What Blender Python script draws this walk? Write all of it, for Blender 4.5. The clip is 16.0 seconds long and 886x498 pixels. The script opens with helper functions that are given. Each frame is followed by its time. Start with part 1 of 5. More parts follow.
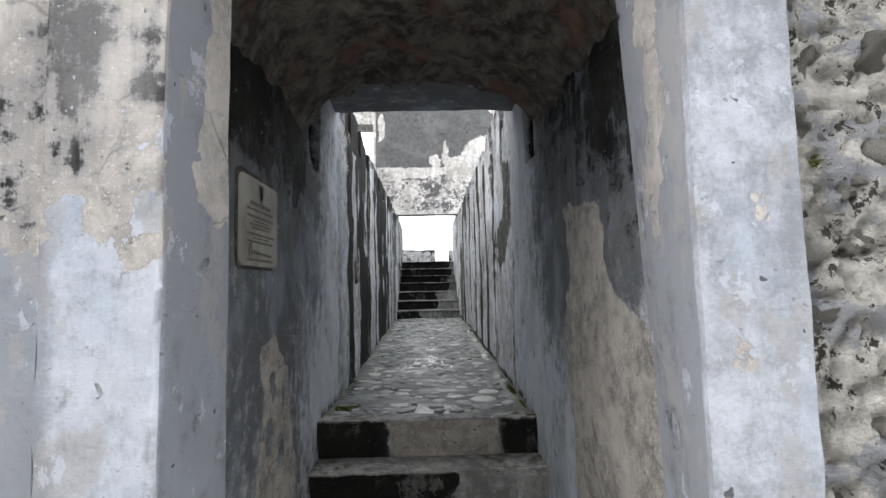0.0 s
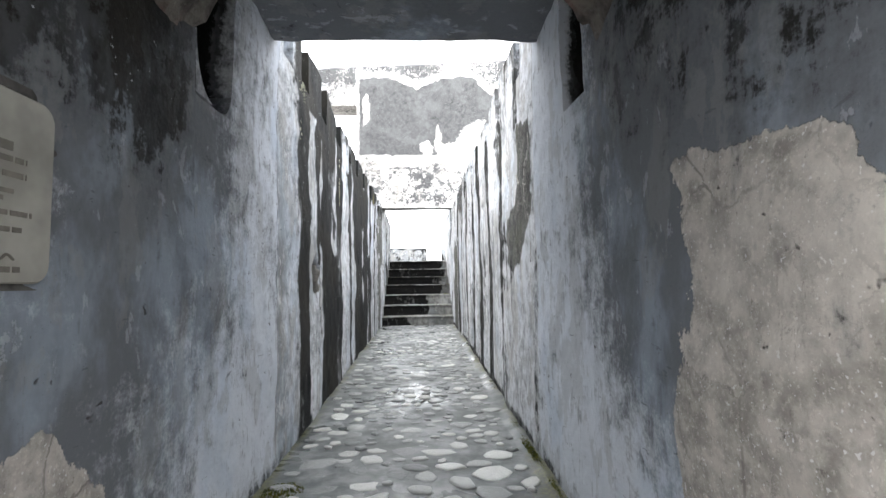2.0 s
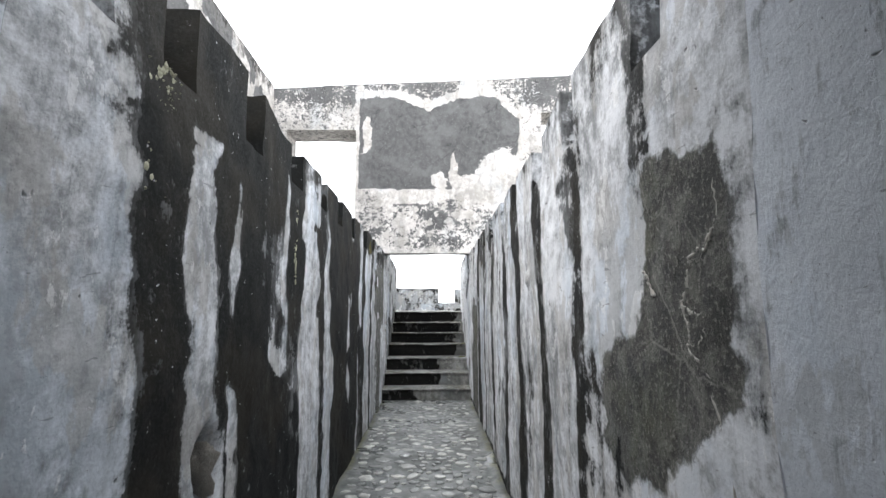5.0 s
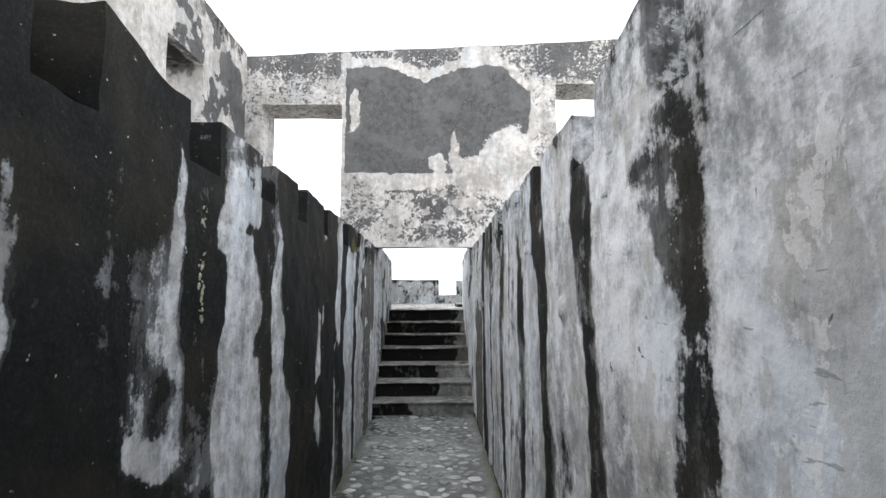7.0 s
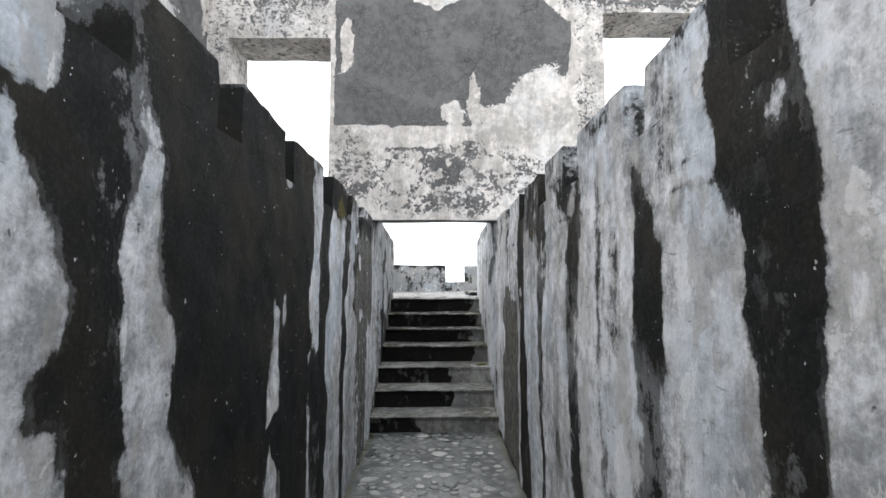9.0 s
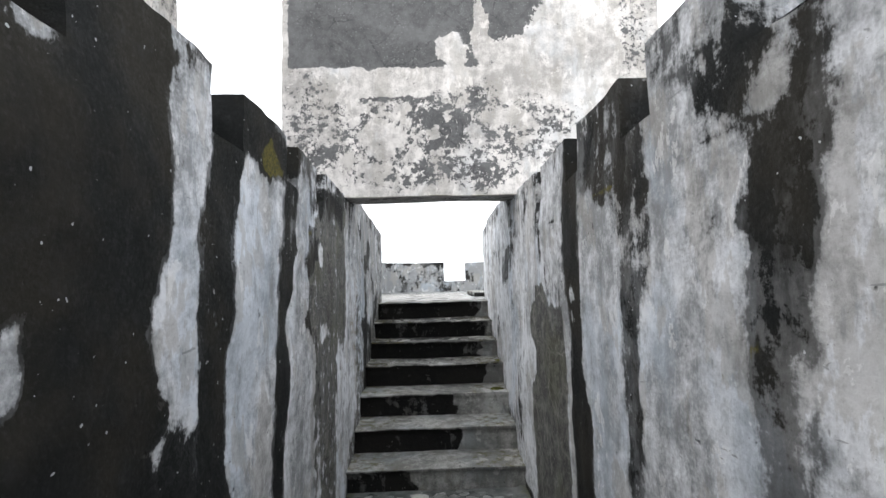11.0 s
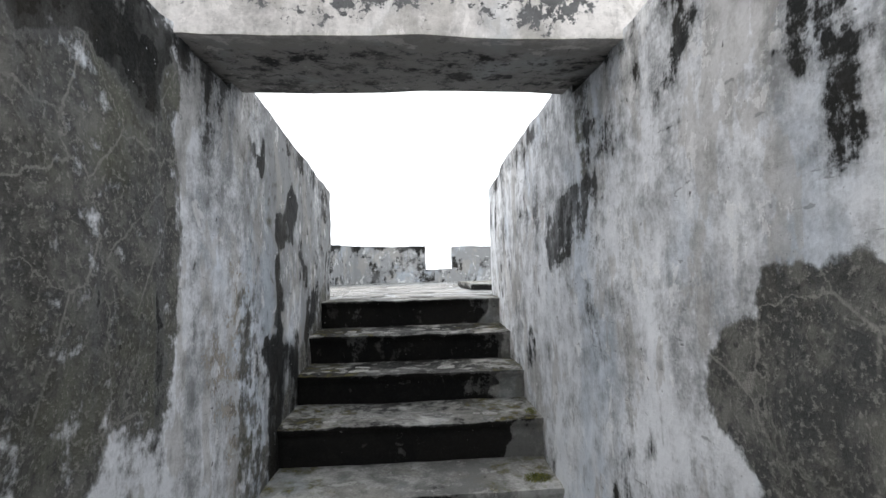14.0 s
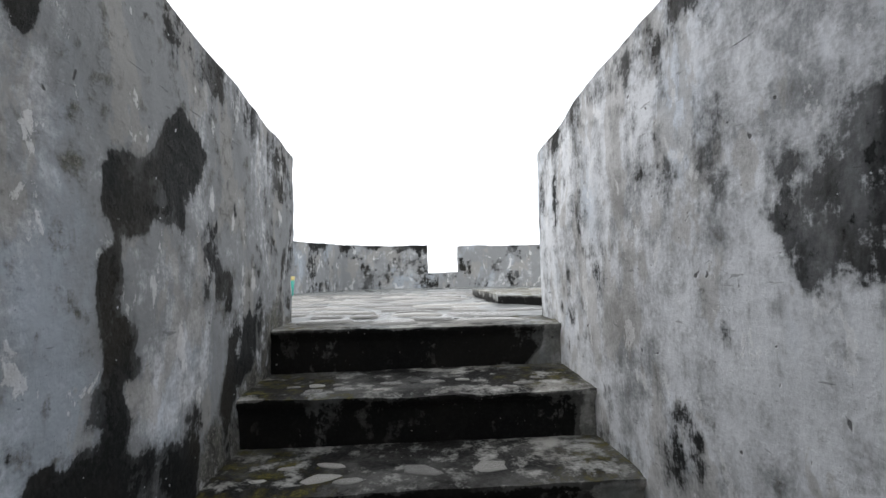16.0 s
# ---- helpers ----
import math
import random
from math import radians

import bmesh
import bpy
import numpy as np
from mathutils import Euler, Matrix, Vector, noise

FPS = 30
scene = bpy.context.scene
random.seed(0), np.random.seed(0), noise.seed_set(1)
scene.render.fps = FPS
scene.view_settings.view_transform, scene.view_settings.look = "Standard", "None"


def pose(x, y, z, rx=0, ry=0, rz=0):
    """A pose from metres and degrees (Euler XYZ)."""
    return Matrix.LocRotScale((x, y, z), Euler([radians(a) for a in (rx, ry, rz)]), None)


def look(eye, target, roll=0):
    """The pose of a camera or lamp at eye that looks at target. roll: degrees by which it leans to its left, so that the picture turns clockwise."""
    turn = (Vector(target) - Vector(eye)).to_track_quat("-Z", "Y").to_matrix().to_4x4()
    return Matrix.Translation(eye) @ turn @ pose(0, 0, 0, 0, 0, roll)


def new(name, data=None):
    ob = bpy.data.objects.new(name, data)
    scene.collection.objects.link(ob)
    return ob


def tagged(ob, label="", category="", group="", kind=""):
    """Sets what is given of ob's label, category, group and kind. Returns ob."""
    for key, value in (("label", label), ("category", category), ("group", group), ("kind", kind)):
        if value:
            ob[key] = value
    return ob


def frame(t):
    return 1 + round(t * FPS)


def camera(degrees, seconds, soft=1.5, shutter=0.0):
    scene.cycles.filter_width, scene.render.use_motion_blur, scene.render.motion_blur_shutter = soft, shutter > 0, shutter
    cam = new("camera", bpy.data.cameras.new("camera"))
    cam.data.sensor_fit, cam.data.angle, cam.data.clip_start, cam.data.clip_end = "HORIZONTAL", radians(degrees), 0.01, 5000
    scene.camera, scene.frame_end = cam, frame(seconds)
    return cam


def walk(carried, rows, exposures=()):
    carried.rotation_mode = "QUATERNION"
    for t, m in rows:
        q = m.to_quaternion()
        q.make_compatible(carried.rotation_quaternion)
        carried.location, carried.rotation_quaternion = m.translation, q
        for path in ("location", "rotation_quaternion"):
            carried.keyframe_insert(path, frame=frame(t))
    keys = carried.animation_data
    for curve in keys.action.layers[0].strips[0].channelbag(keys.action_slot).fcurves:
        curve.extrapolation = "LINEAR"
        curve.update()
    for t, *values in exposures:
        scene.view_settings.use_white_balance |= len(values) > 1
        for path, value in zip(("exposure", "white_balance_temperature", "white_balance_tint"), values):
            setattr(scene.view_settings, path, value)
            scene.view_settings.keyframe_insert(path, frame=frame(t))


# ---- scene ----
cam = camera(85.6, 16.0)
PATH = [
    (0, (-0.152, 0.464, 0.808), (-0.089, 2.458, 0.953), -1.1),
    (0.5, (-0.166, 0.693, 0.888), (-0.104, 2.688, 1.017), -1.0),
    (1, (-0.202, 0.993, 0.89), (-0.133, 2.988, 1.013), -0.9),
    (1.5, (-0.119, 1.298, 0.894), (-0.027, 3.292, 1.017), -1.1),
    (2, (-0.104, 1.602, 0.878), (-0.01, 3.595, 1.018), -0.8),
    (2.5, (-0.093, 1.883, 1.027), (-0.002, 3.877, 1.156), -1.0),
    (3, (-0.061, 2.103, 1.072), (0.03, 4.095, 1.234), -1.2),
    (5.5, (-0.075, 3.455, 1.482), (-0.037, 5.438, 1.738), 0.0),
    (6, (-0.023, 3.66, 1.509), (0.021, 5.643, 1.77), -0.1),
    (6.5, (0.038, 3.879, 1.669), (0.078, 5.866, 1.886), -0.3),
    (7, (-0.012, 4.128, 1.661), (0.022, 6.119, 1.846), -0.1),
    (7.5, (-0.047, 4.44, 1.646), (-0.012, 6.432, 1.82), 0.2),
    (8, (-0.063, 4.787, 1.661), (-0.026, 6.782, 1.802), 0.1),
    (8.5, (-0.149, 5.141, 1.635), (-0.118, 7.137, 1.771), 0.2),
    (11, (-0.159, 6.857, 1.63), (-0.113, 8.852, 1.762), -1.4),
    (11.5, (-0.212, 7.215, 1.635), (-0.156, 9.21, 1.768), -1.2),
    (12, (-0.173, 7.588, 1.623), (-0.09, 9.582, 1.751), -1.4),
    (12.5, (-0.178, 7.962, 1.603), (-0.086, 9.956, 1.717), -1.5),
    (13, (-0.199, 8.328, 1.624), (-0.088, 10.322, 1.721), -1.3),
    (13.5, (-0.145, 8.711, 1.625), (-0.013, 10.705, 1.711), -1.4),
    (14, (-0.152, 9.059, 1.587), (-0.02, 11.053, 1.678), -1.2),
    (14.5, (-0.153, 9.422, 1.597), (-0.02, 11.415, 1.688), -1.0),
    (15, (-0.099, 9.796, 1.615), (0.036, 11.789, 1.703), -1.2),
    (15.5, (-0.169, 10.155, 1.605), (-0.028, 12.148, 1.695), -1.0),
    (16, (-0.206, 10.432, 1.621), (-0.058, 12.424, 1.719), -1.0),
]
EXPOSURES = [(0, 0.46), (1, 1.10), (1.5, 1.5), (3, 1.46), (5.5, 0.5), (8.5, 0.17), (11.2, 0.34), (12.5, 0.24), (14.5, 0.15), (16, -0.15)]
walk(cam, [(t, look(eye, target, roll)) for t, eye, target, roll in PATH], EXPOSURES)

# ---- world and light ----
world = bpy.data.worlds.new("overcast_sky")
scene.world = world
world.use_nodes = True
wt = world.node_tree
sky = wt.nodes.new("ShaderNodeTexSky")
sky.sky_type, sky.sun_disc = "NISHITA", False
sky.sun_elevation, sky.sun_rotation = radians(50), radians(246)
sky.dust_density, sky.air_density = 6.0, 1.5
grey = wt.nodes.new("ShaderNodeHueSaturation")
grey.inputs["Saturation"].default_value = 0.12
veil = wt.nodes.new("ShaderNodeMix")
veil.data_type = "RGBA"
veil.inputs["Factor"].default_value = 0.75
veil.inputs["B"].default_value = (19.3, 19.8, 20.6, 1)
wt.links.new(sky.outputs["Color"], grey.inputs["Color"])
wt.links.new(grey.outputs["Color"], veil.inputs["A"])
wt.links.new(veil.outputs["Result"], wt.nodes["Background"].inputs["Color"])
wt.nodes["Background"].inputs["Strength"].default_value = 0.12

sun_data = bpy.data.lights.new("sun", "SUN")
sun_data.energy, sun_data.angle, sun_data.color = 1.5, radians(40), (1.0, 0.97, 0.93)
sun = new("sun", sun_data)
sun.matrix_world = look((-18, -4, 22), (0, 4, 0))


# ---- vectorised value noise, for uneven plaster and the outlines of stains ----
def lattice(ix, iy, iz, seed):
    h = (ix * 374761393 + iy * 668265263 + iz * 2147483647 + seed * 1274126177) & 0xFFFFFFFF
    h = ((h ^ (h >> 13)) * 1274126177) & 0xFFFFFFFF
    h = ((h ^ (h >> 16)) * 2246822519) & 0xFFFFFFFF
    return (h ^ (h >> 15)).astype(np.float64) / 4294967295.0


def vnoise(p, scale, seed=0):
    q = np.asarray(p, dtype=np.float64) * np.asarray(scale) + 137.3
    i = np.floor(q).astype(np.int64)
    f = q - i
    f = f * f * (3 - 2 * f)
    out = 0
    for dx in (0, 1):
        for dy in (0, 1):
            for dz in (0, 1):
                w = (f[:, 0] if dx else 1 - f[:, 0]) * (f[:, 1] if dy else 1 - f[:, 1]) * (f[:, 2] if dz else 1 - f[:, 2])
                out = out + w * lattice(i[:, 0] + dx, i[:, 1] + dy, i[:, 2] + dz, seed)
    return out


def fbm(p, scale, seed=0, octaves=3):
    total, amp, norm = 0, 1.0, 0
    s = np.asarray(scale, dtype=np.float64)
    for k in range(octaves):
        total = total + amp * vnoise(p, s * 2 ** k, seed + k)
        norm += amp
        amp *= 0.55
    return total / norm


def step_up(a, b, x):
    t = np.clip((x - a) / (b - a), 0, 1)
    return t * t * (3 - 2 * t)


def band(x, a, b, soft):
    return step_up(a - soft, a + soft, x) * (1 - step_up(b - soft, b + soft, x))


# ---- materials ----
class Nodes:
    def __init__(self, name):
        self.mat = bpy.data.materials.new(name)
        self.mat.use_nodes = True
        self.t = self.mat.node_tree
        self.bsdf = self.t.nodes["Principled BSDF"]
        self.co = self.t.nodes.new("ShaderNodeTexCoord").outputs["Object"]

    def link(self, a, b):
        if isinstance(a, (int, float)):
            b.default_value = a
        elif isinstance(a, tuple):
            b.default_value = (*a, 1) if len(a) == 3 and b.type == "RGBA" else a
        else:
            self.t.links.new(a, b)

    def noise(self, scale, detail=4, rough=0.6, stretch=None, distort=0.0, co=None):
        n = self.t.nodes.new("ShaderNodeTexNoise")
        n.inputs["Scale"].default_value, n.inputs["Detail"].default_value = scale, detail
        n.inputs["Roughness"].default_value, n.inputs["Distortion"].default_value = rough, distort
        src = co or self.co
        if stretch:
            m = self.t.nodes.new("ShaderNodeMapping")
            m.inputs["Scale"].default_value = stretch
            self.link(src, m.inputs["Vector"])
            src = m.outputs["Vector"]
        self.link(src, n.inputs["Vector"])
        return n.outputs["Fac"]

    def cells(self, scale, feature="F1", out="Distance"):
        n = self.t.nodes.new("ShaderNodeTexVoronoi")
        n.feature = feature
        n.inputs["Scale"].default_value = scale
        self.link(self.co, n.inputs["Vector"])
        return n.outputs[out]

    def attr(self, name):
        n = self.t.nodes.new("ShaderNodeAttribute")
        n.attribute_name = name
        return n.outputs["Fac"]

    def math(self, op, a, b=0.0, clamp=False):
        n = self.t.nodes.new("ShaderNodeMath")
        n.operation, n.use_clamp = op, clamp
        self.link(a, n.inputs[0])
        self.link(b, n.inputs[1])
        return n.outputs[0]

    def ramp(self, x, lo, hi, a=0.0, b=1.0):
        n = self.t.nodes.new("ShaderNodeMapRange")
        n.interpolation_type = "SMOOTHSTEP"
        self.link(x, n.inputs["Value"])
        for key, v in (("From Min", lo), ("From Max", hi), ("To Min", a), ("To Max", b)):
            n.inputs[key].default_value = v
        return n.outputs["Result"]

    def mix(self, fac, a, b):
        n = self.t.nodes.new("ShaderNodeMix")
        n.data_type = "RGBA"
        self.link(fac, n.inputs["Factor"])
        self.link(a, n.inputs["A"])
        self.link(b, n.inputs["B"])
        return n.outputs["Result"]

    def done(self, colour, rough, height=None, strength=0.4, distance=0.01):
        self.link(colour, self.bsdf.inputs["Base Color"])
        self.link(rough, self.bsdf.inputs["Roughness"])
        if height is not None:
            b = self.t.nodes.new("ShaderNodeBump")
            b.inputs["Strength"].default_value, b.inputs["Distance"].default_value = strength, distance
            self.link(height, b.inputs["Height"])
            self.t.links.new(b.outputs["Normal"], self.bsdf.inputs["Normal"])
        return self.mat


def plaster(name, light, dark, bare, black=(0.012, 0.013, 0.013), warm=(0.36, 0.34, 0.31), bump=0.5, umber=(0.025, 0.023, 0.019), bare_low=0.66, fleck=0.45, coats=0.42, mottle=0.3):
    """Old limewash over cement: attributes stain (black algae, painted shade), bare (render laid open), tone (dark
    wash, painted light and shade), moss.
    """
    n = Nodes(name)
    n.bsdf.inputs["Specular IOR Level"].default_value = 0.12
    fine, mid, big = n.noise(85, 6, 0.7), n.noise(15, 8, 0.66), n.noise(2.3, 5, 0.6)
    run = n.noise(8, 7, 0.68, stretch=(1.0, 1.0, 0.14))
    run_fine = n.noise(42, 5, 0.65, stretch=(1.0, 1.0, 0.09))
    wash = n.math("ADD", n.math("MULTIPLY", big, 0.75), n.math("MULTIPLY", run, 0.55))
    wash = n.math("ADD", wash, n.math("MULTIPLY", n.math("SUBTRACT", mid, 0.5), 0.75))
    wash = n.math("ADD", wash, n.math("MULTIPLY", n.math("SUBTRACT", fine, 0.5), 0.42))
    wash = n.math("ADD", wash, n.math("MULTIPLY", n.attr("tone"), 0.5))
    colour = n.mix(n.ramp(wash, 0.52, 0.96), light, dark)
    colour = n.mix(n.ramp(n.noise(1.9, 6, 0.62, stretch=(1, 1, 0.6)), 0.50, 0.64, 0, 0.42), colour, (light[0] * 0.70, light[1] * 0.79, light[2] * 0.88))
    # older coats showing with crisp edges
    coat = n.noise(5.0, 10, 0.62, stretch=(1.0, 1.0, 0.5))
    coat_mask = n.ramp(coat, 0.535, 0.56)
    colour = n.mix(n.math("MULTIPLY", coat_mask, coats), colour, warm)
    chip = n.noise(7.5, 10, 0.66, stretch=(1.0, 1.3, 0.8), distort=0.3)
    chip_mask = n.ramp(chip, 0.60, 0.615)
    colour = n.mix(n.math("MULTIPLY", chip_mask, fleck), colour, tuple(min(0.85, c * 1.18) for c in light))
    colour = n.mix(n.ramp(n.math("MULTIPLY", run_fine, mid), 0.29, 0.40, 0, 0.5), colour, dark)
    colour = n.mix(n.ramp(n.noise(150, 3, 0.6), 0.66, 0.74, 0, 0.6), colour, tuple(c * 0.5 for c in dark))
    nick = n.ramp(n.noise(26, 3, 0.6, stretch=(1.0, 0.4, 1.7), distort=0.5), 0.685, 0.71)
    colour = n.mix(n.math("MULTIPLY", nick, 0.55), colour, tuple(c * 0.6 for c in dark))
    # render laid open
    b = n.math("ADD", n.attr("bare"), n.math("MULTIPLY", n.math("SUBTRACT", mid, 0.5), 0.95))
    b = n.math("ADD", b, n.math("MULTIPLY", n.math("SUBTRACT", fine, 0.5), 0.35))
    b = n.math("ADD", b, n.math("MULTIPLY", n.math("SUBTRACT", n.noise(31, 7, 0.7), 0.5), mottle))
    bare_mask = n.ramp(b, 0.49, 0.54)
    bare_c = n.mix(n.ramp(mid, 0.36, 0.64), tuple(c * bare_low for c in bare), bare)
    bare_c = n.mix(n.ramp(fine, 0.53, 0.66, 0, 0.5), bare_c, tuple(min(1, c * 1.4) for c in bare))
    bare_c = n.mix(n.ramp(n.noise(38, 6, 0.7), 0.40, 0.32, 0, 0.75), bare_c, tuple(c * 0.3 for c in bare))
    warp = n.t.nodes.new("ShaderNodeVectorMath")
    warp.operation = "MULTIPLY_ADD"
    n.link(n.mix(1.0, (0, 0, 0), mid), warp.inputs[0])
    warp.inputs[1].default_value = (0.12, 0.12, 0.12)
    n.link(n.co, warp.inputs[2])
    cell = n.t.nodes.new("ShaderNodeTexVoronoi")
    cell.feature = "DISTANCE_TO_EDGE"
    cell.inputs["Scale"].default_value = 4.6
    n.link(warp.outputs[0], cell.inputs["Vector"])
    hair = n.math("MULTIPLY", n.ramp(cell.outputs["Distance"], 0.022, 0.004), n.ramp(big, 0.42, 0.55, 0.1, 0.75))
    bare_c = n.mix(hair, bare_c, tuple(c * 0.35 for c in bare))
    bare_c = n.mix(n.ramp(n.noise(95, 2, 0.5), 0.66, 0.70, 0, 0.8), bare_c, tuple(min(0.7, c * 2.4) for c in bare))
    bare_c = n.mix(n.ramp(n.noise(3.3, 6, 0.6), 0.45, 0.62, 0, 0.4), bare_c, tuple(c * 1.5 for c in bare))
    colour = n.mix(bare_mask, colour, bare_c)
    # coarse dark cement
    ce = n.math("ADD", n.attr("cement"), n.math("MULTIPLY", n.math("SUBTRACT", mid, 0.5), 1.15))
    ce = n.math("ADD", ce, n.math("MULTIPLY", n.math("SUBTRACT", run, 0.5), 0.5))
    ce_mask = n.ramp(ce, 0.40, 0.62, 0, 0.93)
    ce_c = n.mix(n.ramp(mid, 0.40, 0.62), (0.032, 0.032, 0.028), (0.135, 0.132, 0.118))
    rugged = n.noise(7.0, 10, 0.72, distort=0.6)
    ce_c = n.mix(n.ramp(rugged, 0.40, 0.52, 0.75, 0), ce_c, (0.026, 0.026, 0.022))
    ce_c = n.mix(n.ramp(rugged, 0.54, 0.64, 0, 0.55), ce_c, (0.20, 0.195, 0.175))
    ce_c = n.mix(n.ramp(n.noise(2.6, 5, 0.6), 0.50, 0.66, 0, 0.45), ce_c, (0.085, 0.088, 0.045))
    ce_c = n.mix(n.ramp(fine, 0.52, 0.64, 0, 0.6), ce_c, (0.33, 0.32, 0.295))
    ce_c = n.mix(n.ramp(n.noise(30, 6, 0.7), 0.42, 0.34, 0, 0.8), ce_c, (0.018, 0.018, 0.016))
    ce_c = n.mix(n.math("MULTIPLY", hair, 0.8), ce_c, (0.30, 0.29, 0.265))
    colour = n.mix(ce_mask, colour, ce_c)
    # black algae, and the shade painted along with it
    s = n.math("ADD", n.attr("stain"), n.math("MULTIPLY", n.math("SUBTRACT", run, 0.5), 0.95))
    s = n.math("ADD", s, n.math("MULTIPLY", n.math("SUBTRACT", mid, 0.5), 0.9))
    s = n.math("ADD", s, n.math("MULTIPLY", n.math("SUBTRACT", fine, 0.5), 0.3))
    s = n.math("ADD", s, n.math("MULTIPLY", n.math("SUBTRACT", n.noise(6.0, 6, 0.65), 0.5), 0.8))
    wide = n.ramp(s, 0.27, 0.60, 0, 0.62)
    core = n.ramp(s, 0.475, 0.61)
    brown = n.mix(n.ramp(big, 0.42, 0.62), black, umber)
    brown = n.mix(n.ramp(mid, 0.54, 0.70, 0, 0.4), brown, tuple(0.13 * d for d in dark))
    colour = n.mix(wide, colour, tuple(0.6 * d for d in dark))
    fade = n.ramp(n.noise(3.2, 6, 0.65, stretch=(1, 1, 0.45)), 0.36, 0.56, 0.45, 0.98)
    depth = n.math("ADD", fade, n.ramp(s, 0.75, 1.0), clamp=True)
    colour = n.mix(n.math("MULTIPLY", core, n.math("MULTIPLY", depth, n.ramp(fine, 0.2, 0.5, 0.955, 1.0))), colour, brown)
    # flakes and lichen dots in the black
    fl = n.math("MULTIPLY", n.ramp(n.noise(50, 2, 0.5), 0.735, 0.755), core)
    colour = n.mix(n.math("MULTIPLY", fl, 0.6), colour, light)
    # pits
    pit = n.ramp(n.noise(24, 2, 0.5, distort=0.4), 0.27, 0.22)
    colour = n.mix(n.math("MULTIPLY", pit, 0.8), colour, (0.05, 0.048, 0.045))
    # moss
    m = n.math("ADD", n.attr("moss"), n.math("MULTIPLY", n.math("SUBTRACT", mid, 0.5), 1.1))
    colour = n.mix(n.ramp(m, 0.5, 0.75, 0, 0.85), colour, n.mix(n.ramp(fine, 0.4, 0.6), (0.042, 0.040, 0.012), (0.135, 0.118, 0.028)))
    height = n.math("ADD", n.math("MULTIPLY", fine, 0.16), n.math("MULTIPLY", mid, 0.8))
    height = n.math("ADD", height, n.math("MULTIPLY", n.noise(4.5, 3, 0.5), 1.2))
    height = n.math("SUBTRACT", height, n.math("MULTIPLY", bare_mask, 0.5))
    height = n.math("ADD", height, n.math("MULTIPLY", n.math("MULTIPLY", ce_mask, fine), 1.1))
    height = n.math("ADD", height, n.math("MULTIPLY", ce_mask, n.math("SUBTRACT", n.math("MULTIPLY", rugged, 3.2), 2.0)))
    height = n.math("ADD", height, n.math("MULTIPLY", chip_mask, 0.12))
    height = n.math("SUBTRACT", height, n.math("MULTIPLY", pit, 0.6))
    rough = n.math("SUBTRACT", n.ramp(fine, 0.3, 0.7, 0.75, 0.95), n.math("MULTIPLY", core, 0.1))
    return n.done(colour, rough, height, bump, 0.014)


M_WALL = plaster("grey_limewash", (0.735, 0.75, 0.78), (0.25, 0.258, 0.265), (0.36, 0.33, 0.29))
M_RENDER = plaster("cross_wall_render", (0.72, 0.69, 0.665), (0.36, 0.345, 0.33), (0.135, 0.136, 0.138), black=(0.05, 0.05, 0.05), bare_low=0.70, mottle=1.5)
M_PASSAGE = plaster("passage_limewash", (0.64, 0.67, 0.72), (0.155, 0.165, 0.18), (0.50, 0.465, 0.425), warm=(0.28, 0.28, 0.27), bare_low=0.52, fleck=0.2, coats=0.3, bump=0.7)
M_FRONT = plaster("front_limewash", (0.62, 0.65, 0.72), (0.34, 0.355, 0.39), (0.57, 0.535, 0.505), warm=(0.46, 0.44, 0.425), bump=0.55)
M_STEP = plaster("step_cement", (0.40, 0.395, 0.375), (0.15, 0.15, 0.143), (0.30, 0.29, 0.265), black=(0.008, 0.008, 0.008), warm=(0.16, 0.15, 0.13), umber=(0.014, 0.013, 0.012))


M_GATE = plaster("gate_step_cement", (0.50, 0.49, 0.465), (0.19, 0.19, 0.18), (0.44, 0.40, 0.355), black=(0.012, 0.012, 0.011), umber=(0.02, 0.019, 0.016))


def rubble_material():
    n = Nodes("soot_dark_rubble")
    fine, mid, big = n.noise(45, 5, 0.7), n.noise(11, 5, 0.65), n.noise(3.5, 3)
    c = n.mix(n.ramp(mid, 0.35, 0.65), (0.05, 0.045, 0.04), (0.19, 0.172, 0.152))
    c = n.mix(n.ramp(big, 0.52, 0.66, 0, 0.7), c, (0.19, 0.10, 0.075))
    c = n.mix(n.ramp(fine, 0.55, 0.75, 0, 0.5), c, (0.34, 0.32, 0.29))
    return n.done(c, 0.9, n.math("ADD", mid, n.math("MULTIPLY", fine, 0.5)), 0.8, 0.03)


def cobble_material(name, a, b, per_island, gloss=(0.16, 0.5)):
    n = Nodes(name)
    if per_island:
        r = n.t.nodes.new("ShaderNodeNewGeometry").outputs["Random Per Island"]
    else:
        r = n.t.nodes.new("ShaderNodeObjectInfo").outputs["Random"]
    fine, mid = n.noise(60, 4), n.noise(15, 3)
    c = n.mix(n.math("POWER", r, 2.0), a, b)
    c = n.mix(n.ramp(mid, 0.4, 0.7, 0, 0.5), c, tuple(x * 0.5 for x in a))
    c = n.mix(n.ramp(fine, 0.55, 0.7, 0, 0.3), c, (0.6, 0.58, 0.52))
    return n.done(c, n.ramp(mid, 0.35, 0.65, *gloss), n.math("ADD", fine, mid), 0.3 if gloss[0] < 0.5 else 0.9, 0.004 if gloss[0] < 0.5 else 0.02)


